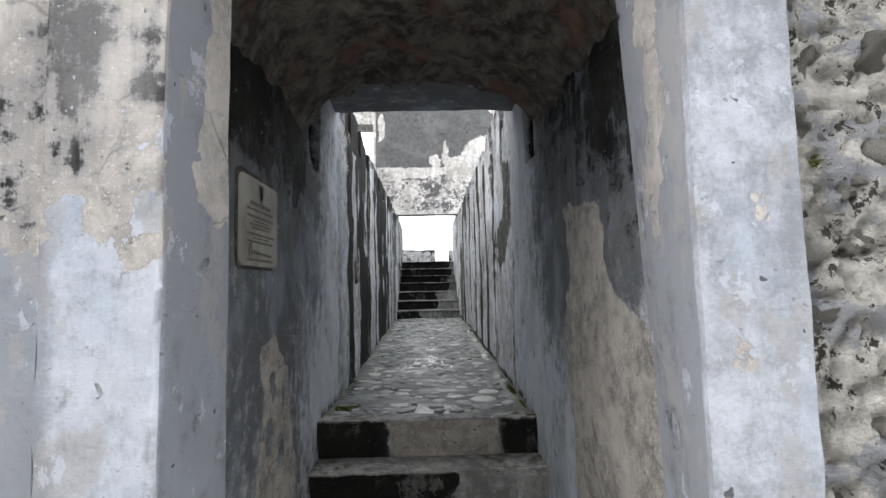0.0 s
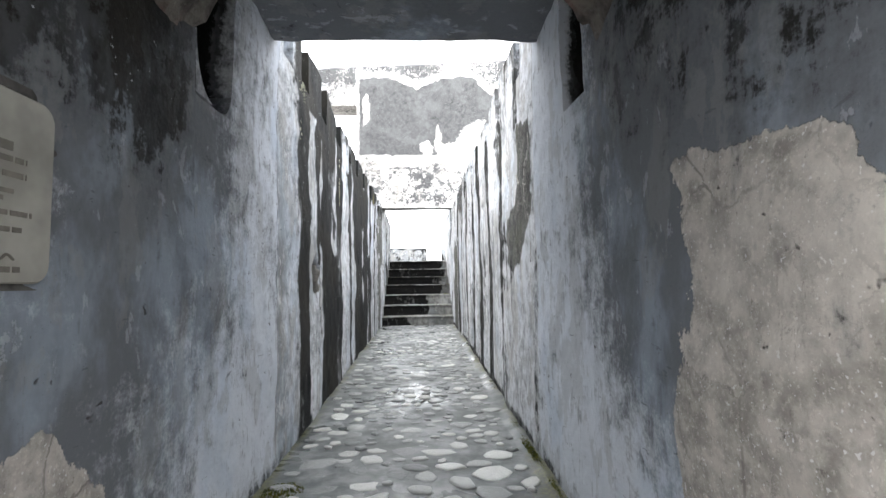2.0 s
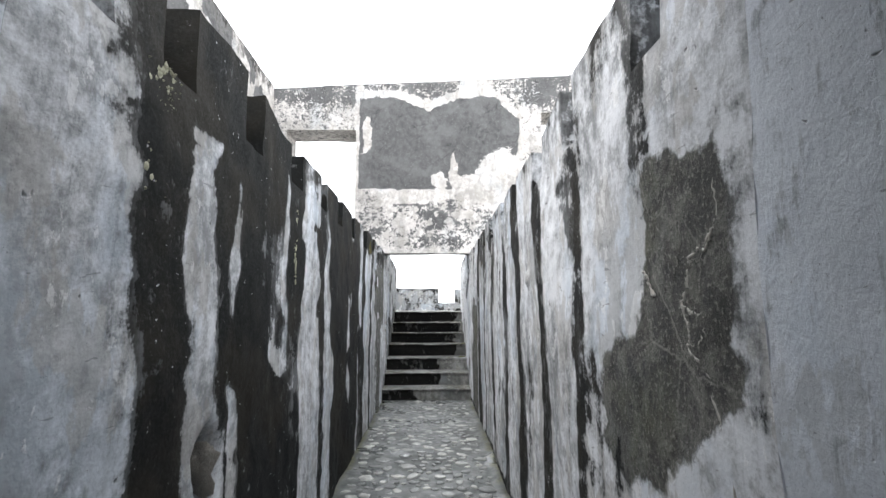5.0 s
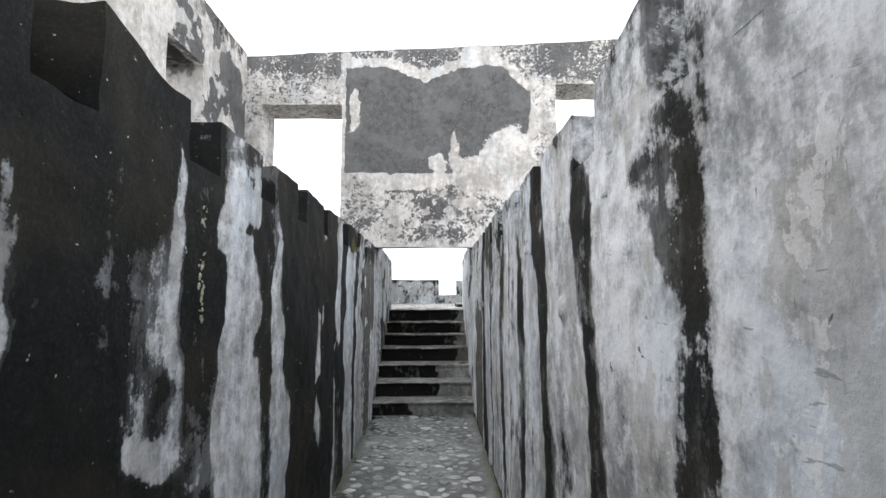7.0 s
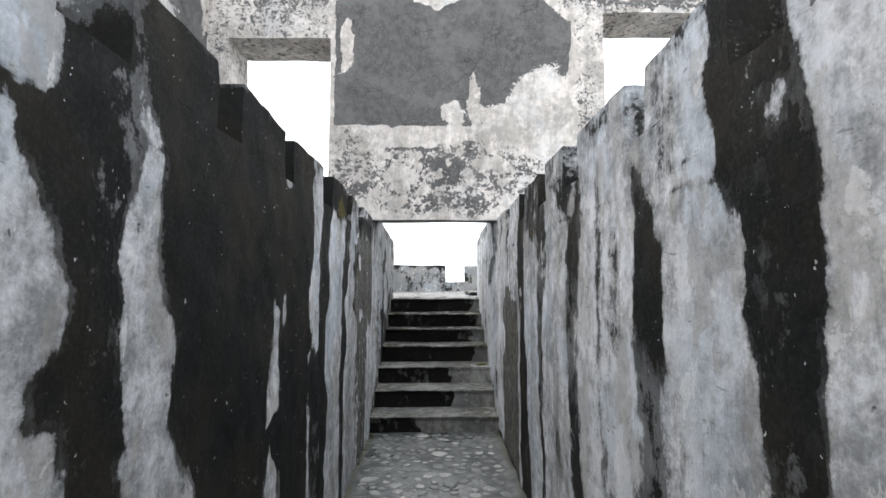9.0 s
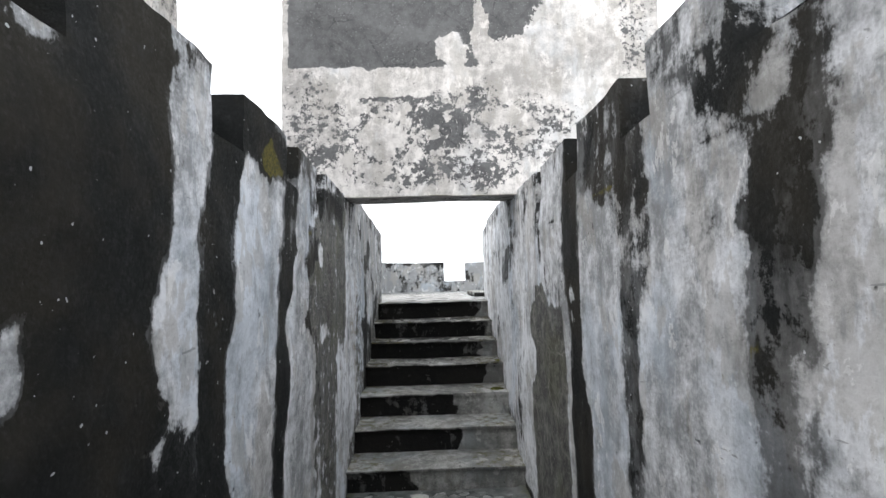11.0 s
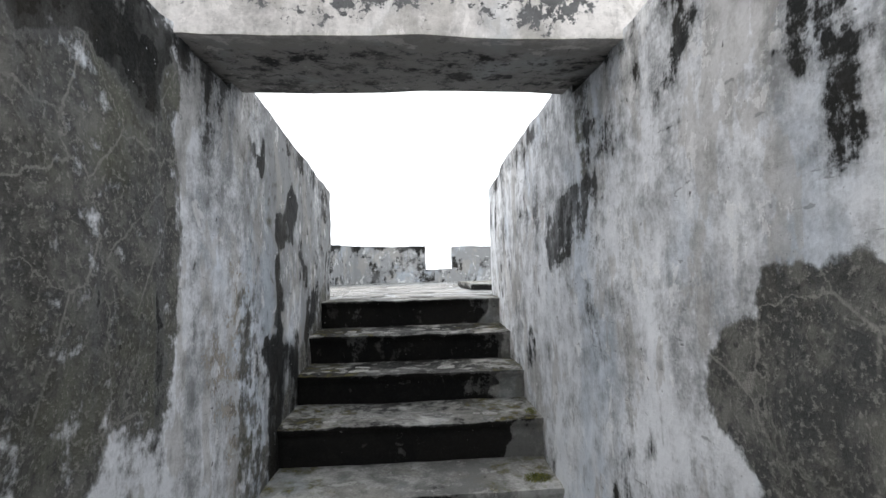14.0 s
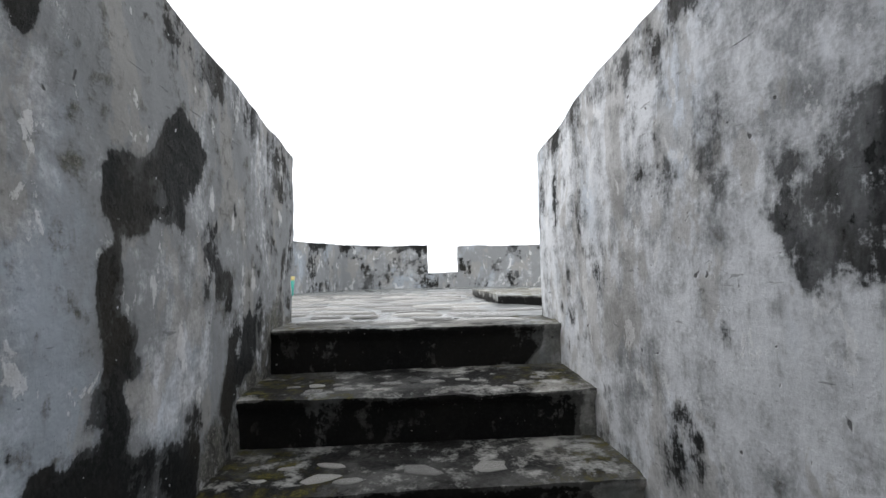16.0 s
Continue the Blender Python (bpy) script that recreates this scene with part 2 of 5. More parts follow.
def cement_floor_material():
    n = Nodes("wet_cement")
    fine, mid, big = n.noise(60, 5), n.noise(9, 5), n.noise(1.6, 4)
    c = n.mix(n.ramp(mid, 0.35, 0.7), (0.082, 0.090, 0.090), (0.225, 0.233, 0.228))
    c = n.mix(n.ramp(big, 0.5, 0.7, 0, 0.5), c, (0.10, 0.10, 0.095))
    c = n.mix(n.ramp(fine, 0.6, 0.75, 0, 0.4), c, (0.26, 0.255, 0.24))
    m = n.math("ADD", n.attr("moss"), n.math("MULTIPLY", n.math("SUBTRACT", mid, 0.5), 1.0))
    c = n.mix(n.ramp(m, 0.45, 0.8, 0, 0.8), c, n.mix(n.ramp(fine, 0.4, 0.6), (0.05, 0.055, 0.03), (0.13, 0.125, 0.045)))
    return n.done(c, n.ramp(big, 0.38, 0.62, 0.24, 0.6), n.math("ADD", n.math("MULTIPLY", fine, 0.4), mid), 0.5, 0.008)


def plain(name, a, b, rough=0.6, metal=0.0, scale=30):
    n = Nodes(name)
    n.bsdf.inputs["Metallic"].default_value = metal
    f = n.noise(scale, 4)
    return n.done(n.mix(n.ramp(f, 0.35, 0.7), a, b), rough, f, 0.15, 0.003)


def mortar_material():
    n = Nodes("crumbled_mortar")
    fine, mid, big = n.noise(60, 6, 0.7), n.noise(13, 7, 0.65), n.noise(5, 4)
    c = n.mix(n.ramp(mid, 0.35, 0.62), (0.33, 0.315, 0.285), (0.66, 0.63, 0.58))
    c = n.mix(n.ramp(big, 0.52, 0.56, 0, 0.85), c, (0.34, 0.35, 0.38))
    c = n.mix(n.ramp(fine, 0.55, 0.68, 0, 0.5), c, (0.55, 0.51, 0.45))
    c = n.mix(n.ramp(n.noise(20, 5, 0.7), 0.43, 0.37), c, (0.05, 0.046, 0.04))
    return n.done(c, 0.95, n.math("ADD", mid, n.math("MULTIPLY", fine, 0.6)), 0.9, 0.03)


M_MORTAR = mortar_material()
M_RUBBLE = rubble_material()
M_FLOOR = cement_floor_material()
M_COBBLE = cobble_material("river_cobble", (0.17, 0.18, 0.178), (0.70, 0.695, 0.66), False, (0.2, 0.5))
M_COBBLES = cobble_material("river_cobble_bed", (0.24, 0.25, 0.246), (0.74, 0.735, 0.70), True, (0.2, 0.5))
M_FLAG = cobble_material("pale_flagstone", (0.16, 0.157, 0.15), (0.40, 0.39, 0.365), False)
M_STONE = cobble_material("rough_wall_stone", (0.26, 0.245, 0.215), (0.55, 0.52, 0.465), False, (0.85, 0.95))
M_MARBLE = plain("cream_marble", (0.24, 0.23, 0.20), (0.42, 0.405, 0.355), 0.5, scale=5)
M_RECESS_SHADE = plain("dark_border", (0.045, 0.043, 0.04), (0.13, 0.125, 0.115), 0.9, scale=14)
M_INK = plain("dark_engraving", (0.14, 0.128, 0.11), (0.22, 0.2, 0.17), 0.7)
M_EMBLEM = plain("brown_relief", (0.19, 0.165, 0.135), (0.28, 0.24, 0.195), 0.7)
M_TEAL = plain("teal_plastic", (0.01, 0.27, 0.21), (0.02, 0.36, 0.29), 0.35)
M_YELLOW = plain("yellow_plastic", (0.55, 0.45, 0.16), (0.62, 0.55, 0.24), 0.4)
M_GROUND = plain("trodden_earth", (0.30, 0.29, 0.26), (0.46, 0.445, 0.41), 0.95, scale=6)


# ---- mesh building ----
class Shell:
    """Gathers gridded faces, roughens them and keeps the attributes of the finish."""

    def __init__(self):
        self.v, self.f, self.n = [], [], 0

    def sheet(self, origin, u, v, nu, nv):
        nu, nv = max(1, nu), max(1, nv)
        a, b = np.meshgrid(np.linspace(0, 1, nu + 1), np.linspace(0, 1, nv + 1), indexing="ij")
        p = np.asarray(origin, float) + a[..., None] * np.asarray(u, float) + b[..., None] * np.asarray(v, float)
        idx = np.arange((nu + 1) * (nv + 1)).reshape(nu + 1, nv + 1) + self.n
        q = np.stack([idx[:-1, :-1], idx[1:, :-1], idx[1:, 1:], idx[:-1, 1:]], -1).reshape(-1, 4)
        self.v.append(p.reshape(-1, 3))
        self.f.append(q)
        self.n += p.shape[0] * p.shape[1]

    def box(self, lo, hi, res=0.1, faces="xXyYzZ", fine=""):
        """Faces named by the side that they look to; those in fine are gridded at a fifth of res."""
        (x0, y0, z0), (x1, y1, z1) = lo, hi
        dx, dy, dz = x1 - x0, y1 - y0, z1 - z0
        for side in faces:
            r = res / 5 if side in fine else res
            k = [max(1, math.ceil(d / r)) for d in (dx, dy, dz)]
            if side == "x":
                self.sheet((x0, y0, z0), (0, 0, dz), (0, dy, 0), k[2], k[1])
            elif side == "X":
                self.sheet((x1, y0, z0), (0, dy, 0), (0, 0, dz), k[1], k[2])
            elif side == "y":
                self.sheet((x0, y0, z0), (dx, 0, 0), (0, 0, dz), k[0], k[2])
            elif side == "Y":
                self.sheet((x0, y1, z0), (0, 0, dz), (dx, 0, 0), k[2], k[0])
            elif side == "z":
                self.sheet((x0, y0, z0), (0, dy, 0), (dx, 0, 0), k[1], k[0])
            elif side == "Z":
                self.sheet((x0, y0, z1), (dx, 0, 0), (0, dy, 0), k[0], k[1])

    def build(self, name, mat, rough=0.008, shape=None, paint=None, parent=None, scale=3.0):
        v = np.concatenate(self.v)
        f = np.concatenate(self.f)
        flat = v.copy()
        if shape:
            v = shape(v)
        if rough:
            for axis in range(3):
                v[:, axis] += rough * (2 * vnoise(flat, scale, 11 + axis) - 1) + 0.4 * rough * (2 * vnoise(flat, scale * 4.3, 21 + axis) - 1)
        me = bpy.data.meshes.new(name)
        me.vertices.add(len(v))
        me.vertices.foreach_set("co", v.ravel())
        me.loops.add(f.size)
        me.loops.foreach_set("vertex_index", f.ravel())
        me.polygons.add(len(f))
        me.polygons.foreach_set("loop_start", np.arange(0, f.size, 4))
        me.polygons.foreach_set("loop_total", np.full(len(f), 4))
        me.update(calc_edges=True)
        me.polygons.foreach_set("use_smooth", np.ones(len(f), bool))
        for key, values in (paint(flat) if paint else {}).items():
            me.attributes.new(key, "FLOAT", "POINT").data.foreach_set("value", np.asarray(values, dtype=np.float32))
        me.materials.append(mat)
        ob = new(name, me)
        ob.parent = parent
        return ob


def part(name, bm, material, parent=None, label=""):
    me = bpy.data.meshes.new(name)
    bm.to_mesh(me)
    bm.free()
    me.materials.append(material)
    ob = new(name, me)
    ob.parent = parent
    return tagged(ob, label)


def block(lo, hi, bevel=0.0):
    bm = bmesh.new()
    bmesh.ops.create_cube(bm, size=1)
    for v in bm.verts:
        v.co = Vector([(a + b) / 2 + c * (b - a) for a, b, c in zip(lo, hi, v.co)])
    if bevel:
        bmesh.ops.bevel(bm, geom=bm.edges[:], offset=bevel, segments=2, affect="EDGES", profile=0.5)
    return bm


# ---- plan ----
LEFT, RIGHT = -0.81, 0.487         # inner faces of the corridor
TOP, POCKET = 2.30, 2.095          # top of the corridor walls, floor of the beam pockets
LAND = 3.40                        # edge of the threshold above the gate steps
CROSS_Y0, CROSS_Y1 = 10.42, 10.96  # cross wall over the stairs
STAIR_Y = (10.46, 10.79, 11.12, 11.45, 11.83, 12.185, 12.61)
STAIR_Z = (0.27, 0.46, 0.65, 0.845, 1.012, 1.19, 1.382)
END_L, END_R = 13.0, 12.9
TERRACE = 1.388
YARD = -0.78


def floor_z(y):
    return np.clip(0.03 * (np.asarray(y) - 4.6), 0.0, 0.1)


# thin dark runs of algae besides the drawn patches: from y, to y, depth of colour
RUNS_L = ((8.62, 8.65, 0.4), (10.2, 10.26, 0.45))
RUNS_R = ((7.32, 7.38, 0.7), (10.42, 10.5, 0.45))
GAPS_L = ((4.06, 4.26), (4.46, 4.64), (5.05, 5.25), (5.68, 5.89), (6.29, 6.50), (6.92, 7.11), (7.58, 7.71), (8.29, 8.51), (9.0, 9.18), (9.61, 9.78))
GAPS_R = ((4.30, 4.47), (5.02, 5.19), (5.58, 5.81), (6.32, 6.49), (6.93, 7.08), (7.59, 7.82), (8.2, 8.43), (8.93, 9.12), (9.65, 9.77))


def blob(p, y, z, ry, rz, seed=0):
    """A ragged patch on a wall that runs along y."""
    d = np.hypot((p[:, 1] - y) / ry, (p[:, 2] - z) / rz)
    return 1.0 - d + 0.9 * (fbm(p, (3, 5, 5), 70 + seed, 3) - 0.5)


# ---- stains, bare cement and clean plaster, each drawn round on its wall: (y, z) ----
PATCHES = {"west": [], "east": [], "pass_w": [], "pass_e": []}


def patch(wall, kind, depth, *outline):
    PATCHES[wall].append((kind, depth, np.array(outline, dtype=float)))


patch("west", "stain", 0.42, (4.2, 2.5), (4.32, 2.5), (4.35, 2), (4.36, 1.89), (4.29, 1.8), (4.22, 1.81))
patch("west", "stain", 1, (4.31, 2.5), (4.37, 1.95), (4.36, 1.85), (4.41, 1.81), (4.42, 1.74), (4.39, 1.69), (4.42, 1.47), (4.42, 1.38), (4.45, 1.25), (4.43, -0.1), (4.71, -0.1), (4.69, 1.22), (4.69, 1.41), (4.66, 1.58), (4.65, 1.72), (4.63, 1.79), (4.64, 1.97), (4.83, 2), (4.79, 1.88), (4.87, 1.34), (4.87, 1.15), (4.97, 1.02), (5.16, -0.1), (5.69, -0.1), (5.78, 1.09), (5.8, 1.56), (5.7, 2.32), (5.09, 2.11), (5.06, 2.37), (4.77, 2.5))
patch("west", "stain", 0.12, (5.01, 1.95), (5.04, 1.9), (5.04, 1.72), (5.02, 1.54), (5.01, 1.39), (4.97, 1.47), (4.97, 1.62), (4.99, 1.75))
patch("west", "stain", 0.3, (5.5, 1.32), (5.63, 1.36), (5.63, 1.56), (5.69, 1.88), (5.78, 1.56), (5.76, 1.25), (5.74, 1.1), (5.59, 1.15), (5.48, 1.25))
patch("west", "stain", 0.1, (4.98, 1.16), (5.05, 1.14), (5.14, 0.96), (5.13, -0.1), (5.03, 0.93))
patch("west", "stain", 1.05, (5.14, 2.21), (5.25, 2.35), (5.7, 2.32), (5.69, 2.19), (5.64, 2), (5.58, 1.87), (5.59, 1.59), (5.55, 1.47), (5.48, 1.33), (5.4, 1.32), (5.43, -0.1), (5.14, -0.1), (5.09, 1.8))
patch("west", "stain", 0.62, (5.4, 1.77), (5.57, 1.83), (5.61, 1.46), (5.55, 1.4), (5.62, 1.29), (5.7, 1.17), (5.47, 1.18), (5.39, 1.32), (5.4, 1.55))
patch("west", "stain", 0.15, (5.42, 1.27), (5.62, 1.26), (5.71, 1.16), (5.58, 1.13), (5.45, 1.2))
patch("west", "stain", 0.08, (5.64, 2.13), (5.69, 2.01), (5.68, 1.73), (5.71, 1.44), (5.68, 1.36), (5.61, 1.42), (5.59, 1.59), (5.59, 1.83), (5.6, 1.99))
patch("west", "stain", 0.98, (5.69, 2.19), (5.93, 2.16), (5.86, 1.91), (5.92, 1.79), (5.91, 1.58), (5.94, 1.29), (5.9, 1.22), (5.72, 1.3), (5.67, 1.73), (5.69, 2.01))
patch("west", "stain", 0.75, (5.72, 1.3), (5.9, 1.22), (5.91, -0.1), (5.62, -0.1), (5.66, 1.18))
patch("west", "stain", 0.92, (5.82, 2.5), (5.93, 2.5), (5.95, 2.02), (5.91, 1.97), (5.89, 1.91), (5.91, 1.87), (5.9, 1.83), (5.96, 1.81), (5.97, 1.71), (5.99, 1.57), (5.95, 1.46), (5.93, 1.36), (5.93, -0.1), (5.88, -0.1))
patch("west", "stain", 0.78, (6.08, 1.94), (6.21, 1.95), (6.32, 1.92), (6.35, 1.77), (6.29, 1.81), (6.24, 1.88), (6.13, 1.91))
patch("west", "stain", 0.8, (6.16, 2.15), (6.21, 2.19), (6.21, 2.14), (6.17, 2.13))
patch("west", "stain", 0.8, (6.09, 2.17), (6.12, 2.19), (6.13, 2.15), (6.11, 2.14))
patch("west", "stain", 1, (6.32, 2.22), (6.44, 2.28), (6.55, 2.17), (6.53, 2.01), (6.57, 1.92), (6.51, 1.74), (6.51, 1.47), (6.51, 1.32), (6.5, 1.18), (6.47, 1.07), (6.38, 1.21), (6.37, 1.32), (6.29, 1.39), (6.28, 1.47), (6.35, 1.52), (6.37, 1.66), (6.35, 1.77), (6.32, 1.9), (6.32, 2.05))
patch("west", "stain", 0.9, (6.28, 2.25), (6.43, 2.29), (6.44, 2.1), (6.54, 2), (6.52, 1.77), (6.51, 1.44), (6.51, 1.17), (6.6, -0.1), (6.47, -0.1), (6.37, 1.25), (6.35, 1.61), (6.25, 1.86), (6.34, 1.97))
patch("west", "stain", 1.08, (6.55, 2.31), (6.91, 2.29), (7.58, 2.3), (7.6, 2.07), (7.85, 2.01), (7.9, 1.44), (7.87, 1), (7.86, -0.1), (6.81, -0.1), (6.82, 1.06), (6.71, 1.27), (6.72, 1.52), (6.64, 1.72), (6.62, 1.93), (6.56, 2.05))
patch("west", "stain", 0.15, (7.47, 1.6), (7.56, 1.52), (7.56, 1.13), (7.39, 1.06), (7.42, 1.31))
patch("west", "stain", 0.15, (7.44, 0.99), (7.55, 0.8), (7.52, 0.6), (7.39, 0.78))
patch("west", "stain", 0.9, (8.09, 2.22), (8.38, 2.24), (8.41, 1.94), (8.29, 1.63), (8.32, 0.97), (8.53, 0.69), (8.38, -0.1), (8.13, -0.1), (7.99, 1.17), (8.15, 1.42))
patch("west", "stain", 1.08, (7.68, 2.5), (7.97, 2.5), (8.04, 2.3), (8.07, 2.21), (8.05, 2), (8.05, 1.8), (8.03, 1.67), (7.97, 1.51), (8, 1.38), (8.07, 1.31), (8, 1.25), (7.94, -0.1), (7.72, -0.1))
patch("west", "stain", 0.1, (7.66, 1.61), (7.65, 1.54), (7.64, 1.47), (7.62, 1.45), (7.59, 1.53), (7.62, 1.57))
patch("west", "stain", 1.05, (8.29, 2.22), (8.51, 2.29), (8.56, 2.13), (8.49, 1.97), (8.45, 1.73), (8.42, 1.46), (8.41, 1.22), (8.43, -0.1), (8.15, -0.1), (8.24, 1.23), (8.21, 1.33), (8.23, 1.55), (8.23, 1.8), (8.28, 2.06))
patch("west", "stain", 0.8, (8.07, 1.28), (8.22, 1.22), (8.28, -0.1), (7.98, -0.1))
patch("west", "stain", 1, (9, 2.24), (9.23, 2.27), (9.22, 2.06), (9.12, 1.8), (9.07, 1.59), (8.99, 1.39), (8.95, 1.21), (8.95, 1.06), (8.87, 1.04), (8.84, 1.32), (8.95, 1.54), (8.98, 1.89))
patch("west", "stain", 1.05, (8.38, 2.5), (8.68, 2.5), (8.8, 2.31), (8.99, 2.28), (9.01, 2.14), (8.96, 2.06), (8.84, 2.01), (8.76, 2.05), (8.68, 2.1), (8.57, 2.13), (8.54, 1.99), (8.5, 1.81), (8.47, 1.72), (8.46, 1.58), (8.45, 1.44), (8.44, -0.1), (8.38, -0.1))
patch("west", "moss", 0.95, (8.72, 2.15), (8.8, 2.2), (8.86, 2.13), (8.96, 2.13), (8.94, 2.09), (8.83, 2.07), (8.75, 2.09))
patch("west", "stain", 1, (9.03, 2.21), (9.2, 2.27), (9.18, 2.14), (9.16, 1.94), (9.12, 1.77), (9.1, 1.63), (9, 1.53), (8.97, 1.41), (9.04, 1.27), (9.01, 1.06), (8.91, -0.1), (8.88, 1.11), (8.87, 1.23), (8.91, 1.35), (8.95, 1.41), (8.97, 1.63), (8.97, 1.79), (9.01, 2.03))
patch("west", "cement", 0.72, (9.62, 2.19), (10.41, 2.26), (10.45, 1.29), (10.24, 0.9), (9.62, 0.89), (9.36, 0.87), (9.48, 1.07), (9.39, 1.34), (9.28, 1.46), (9.36, 1.51), (9.39, 1.8), (9.55, 1.88))
patch("west", "cement", 0.64, (9.66, 2.12), (9.86, 2.23), (10.18, 2.2), (10.43, 2.24), (10.4, 1.99), (10.4, 1.76), (10.33, 1.56), (10.33, 1.27), (10.07, 1.3), (10.05, -0.1), (9.58, -0.1), (9.56, 1.91), (9.6, 1.86), (9.65, 1.94))
patch("west", "stain", 0.82, (9.66, 2.12), (9.85, 2.22), (10.04, 2.2), (10.38, 2.2), (10.33, 2), (10.18, 2.03), (10.07, 2.1), (9.89, 2.05), (9.84, 2.11), (9.83, 2.18), (9.8, 2.17), (9.78, 2.05), (9.68, 1.97), (9.65, 2.02))
patch("west", "stain", 0.9, (9.52, 1.89), (9.56, 1.91), (9.6, 1.86), (9.65, 1.9), (9.65, 1.8), (9.6, 1.75), (9.52, 1.78))
patch("west", "pale", 0.6, (9.67, 1.79), (9.71, 1.84), (9.77, 1.85), (9.78, 1.76), (9.73, 1.69), (9.69, 1.72))
patch("west", "pale", 0.6, (9.67, 1.33), (9.74, 1.37), (9.83, 1.37), (9.91, 1.33), (9.89, 1.29), (9.79, 1.3), (9.7, 1.29), (9.67, 1.3))
patch("west", "pale", 0.55, (10.11, 1.15), (10.17, 1.28), (10.35, 1.19), (10.33, 1), (10.21, -0.1), (10.12, -0.1))
patch("west", "stain", 0.85, (11.41, 1.86), (11.61, 1.94), (11.73, 2.06), (11.88, 2.06), (11.96, 1.99), (11.88, 1.88), (11.78, 1.74), (11.72, 1.76), (11.48, 1.71), (11.42, 1.78))
patch("west", "stain", 0.88, (11.41, 1.7), (11.5, 1.69), (11.49, 1.56), (11.57, 1.52), (11.55, 1.44), (11.47, 1.41), (11.52, 1.34), (11.49, 1.26), (11.89, 1.13), (11.84, 1.01), (11.59, 1.12), (11.47, -0.1), (11.31, -0.1), (11.28, 1.29), (11.39, 1.31), (11.42, 1.45), (11.4, 1.59))
patch("west", "stain", 0.78, (11.07, 2.11), (11.11, 2.11), (11.09, 2.06), (11.07, 2.07))
patch("west", "stain", 0.82, (11.13, 2.09), (11.25, 2.15), (11.26, 2.09), (11.22, 2), (11.18, 2), (11.14, 2.03))
patch("west", "stain", 0.72, (12.09, 1.35), (12.12, 1.46), (12.34, 1.47), (12.43, 1.33), (12.26, 1.23), (12.12, 1.13), (11.99, 1.18))
patch("west", "stain", 0.5, (11.39, 2.5), (11.54, 2.29), (12.88, 2.22), (13.01, 2.15), (13, 1.42), (12.68, 1.44), (12.87, 1.87), (12.63, 2.05), (12.12, 2.16), (11.88, 2.12), (11.57, 2.24), (11.44, 2.28))
patch("west", "pale", 0.7, (11.5, 1.71), (11.7, 1.72), (11.72, 1.55), (11.99, 1.49), (11.96, 1.29), (11.74, 1.24), (11.62, 1.25), (11.52, 1.37), (11.59, 1.42), (11.58, 1.55), (11.52, 1.59))
patch("east", "cement", 1.05, (4.42, 1.81), (4.32, 1.8), (4.15, 1.74), (4.09, 1.76), (4.05, 1.66), (4.03, 1.6), (4.07, 1.56), (4.07, 1.47), (4.11, 1.38), (4.07, 1.35), (4.1, 1.26), (4.25, 1.15), (4.44, 0.98), (4.68, 0.93), (4.81, 1.03), (4.8, 1.22), (4.76, 1.27), (4.67, 1.35), (4.57, 1.35), (4.51, 1.41), (4.49, 1.47), (4.49, 1.54), (4.43, 1.61), (4.45, 1.69))
patch("east", "stain", 0.56, (4.52, 2.5), (4.36, 2.5), (4.39, 1.91), (4.36, 1.82), (4.42, 1.78), (4.42, 1.66), (4.46, 1.69), (4.51, 1.82), (4.54, 1.95))
patch("east", "stain", 0.4, (4.05, 1.86), (3.98, 1.81), (4.02, -0.1), (4.11, -0.1), (4.1, 1.44), (4.07, 1.59))
patch("east", "stain", 0.45, (4.13, 1.84), (4.07, 1.87), (4.04, 1.85), (4.07, 1.75), (4.13, 1.74))
patch("east", "stain", 0.62, (5.17, 2.33), (5.05, 2.24), (5.02, 2.13), (4.99, 2), (4.99, 1.89), (4.97, 1.78), (4.98, 1.66), (4.96, 1.54), (4.97, -0.1), (5.15, -0.1), (5.11, 1.39), (5.14, 1.57), (5.1, 1.64), (5.17, 1.71), (5.28, 1.85), (5.34, 1.97), (5.2, 1.99), (5.19, 2.16))
patch("east", "stain", 0.85, (5.84, 2.13), (5.68, 2.11), (5.63, 1.98), (5.62, 1.8), (5.61, 1.59), (5.56, 1.33), (5.54, -0.1), (5.75, -0.1), (5.72, 1.33), (5.76, 1.55), (5.83, 1.82))
patch("east", "stain", 0.85, (6.55, 2.34), (6.35, 2.25), (6.38, 1.93), (6.3, 1.56), (6.27, 1.26), (6.13, -0.1), (6.33, -0.1), (6.44, 1.34), (6.53, 1.77), (6.6, 2.13))
patch("east", "stain", 0.88, (6.46, 2.28), (6.35, 2.29), (6.32, 2.11), (6.27, 1.99), (6.27, 1.77), (6.26, 1.61), (6.3, 1.37), (6.29, -0.1), (6.42, -0.1), (6.42, 1.34), (6.44, 1.54), (6.42, 1.68), (6.49, 1.83), (6.81, 1.89), (6.4, 1.86), (6.33, 1.98), (6.47, 2.14))
patch("east", "stain", 0.8, (7.04, 2.02), (6.89, 1.88), (6.84, 1.72), (6.83, 1.44), (6.87, 1.19), (6.84, -0.1), (7.04, -0.1), (6.99, 1.16), (7.08, 1.41), (7.03, 1.68))
patch("east", "stain", 0.72, (7.62, 2.23), (7.58, 1.87), (7.72, 1.45), (7.63, 0.94), (7.54, -0.1), (7.71, -0.1), (7.8, 1.01), (7.85, 1.51), (7.72, 1.94))
patch("east", "stain", 0.66, (8.4, 2.26), (8.28, 2.22), (8.28, 2.04), (8.46, 2.02), (8.55, 1.93), (8.66, 1.98), (8.93, 2.13), (8.99, 2.3), (8.62, 2.25))
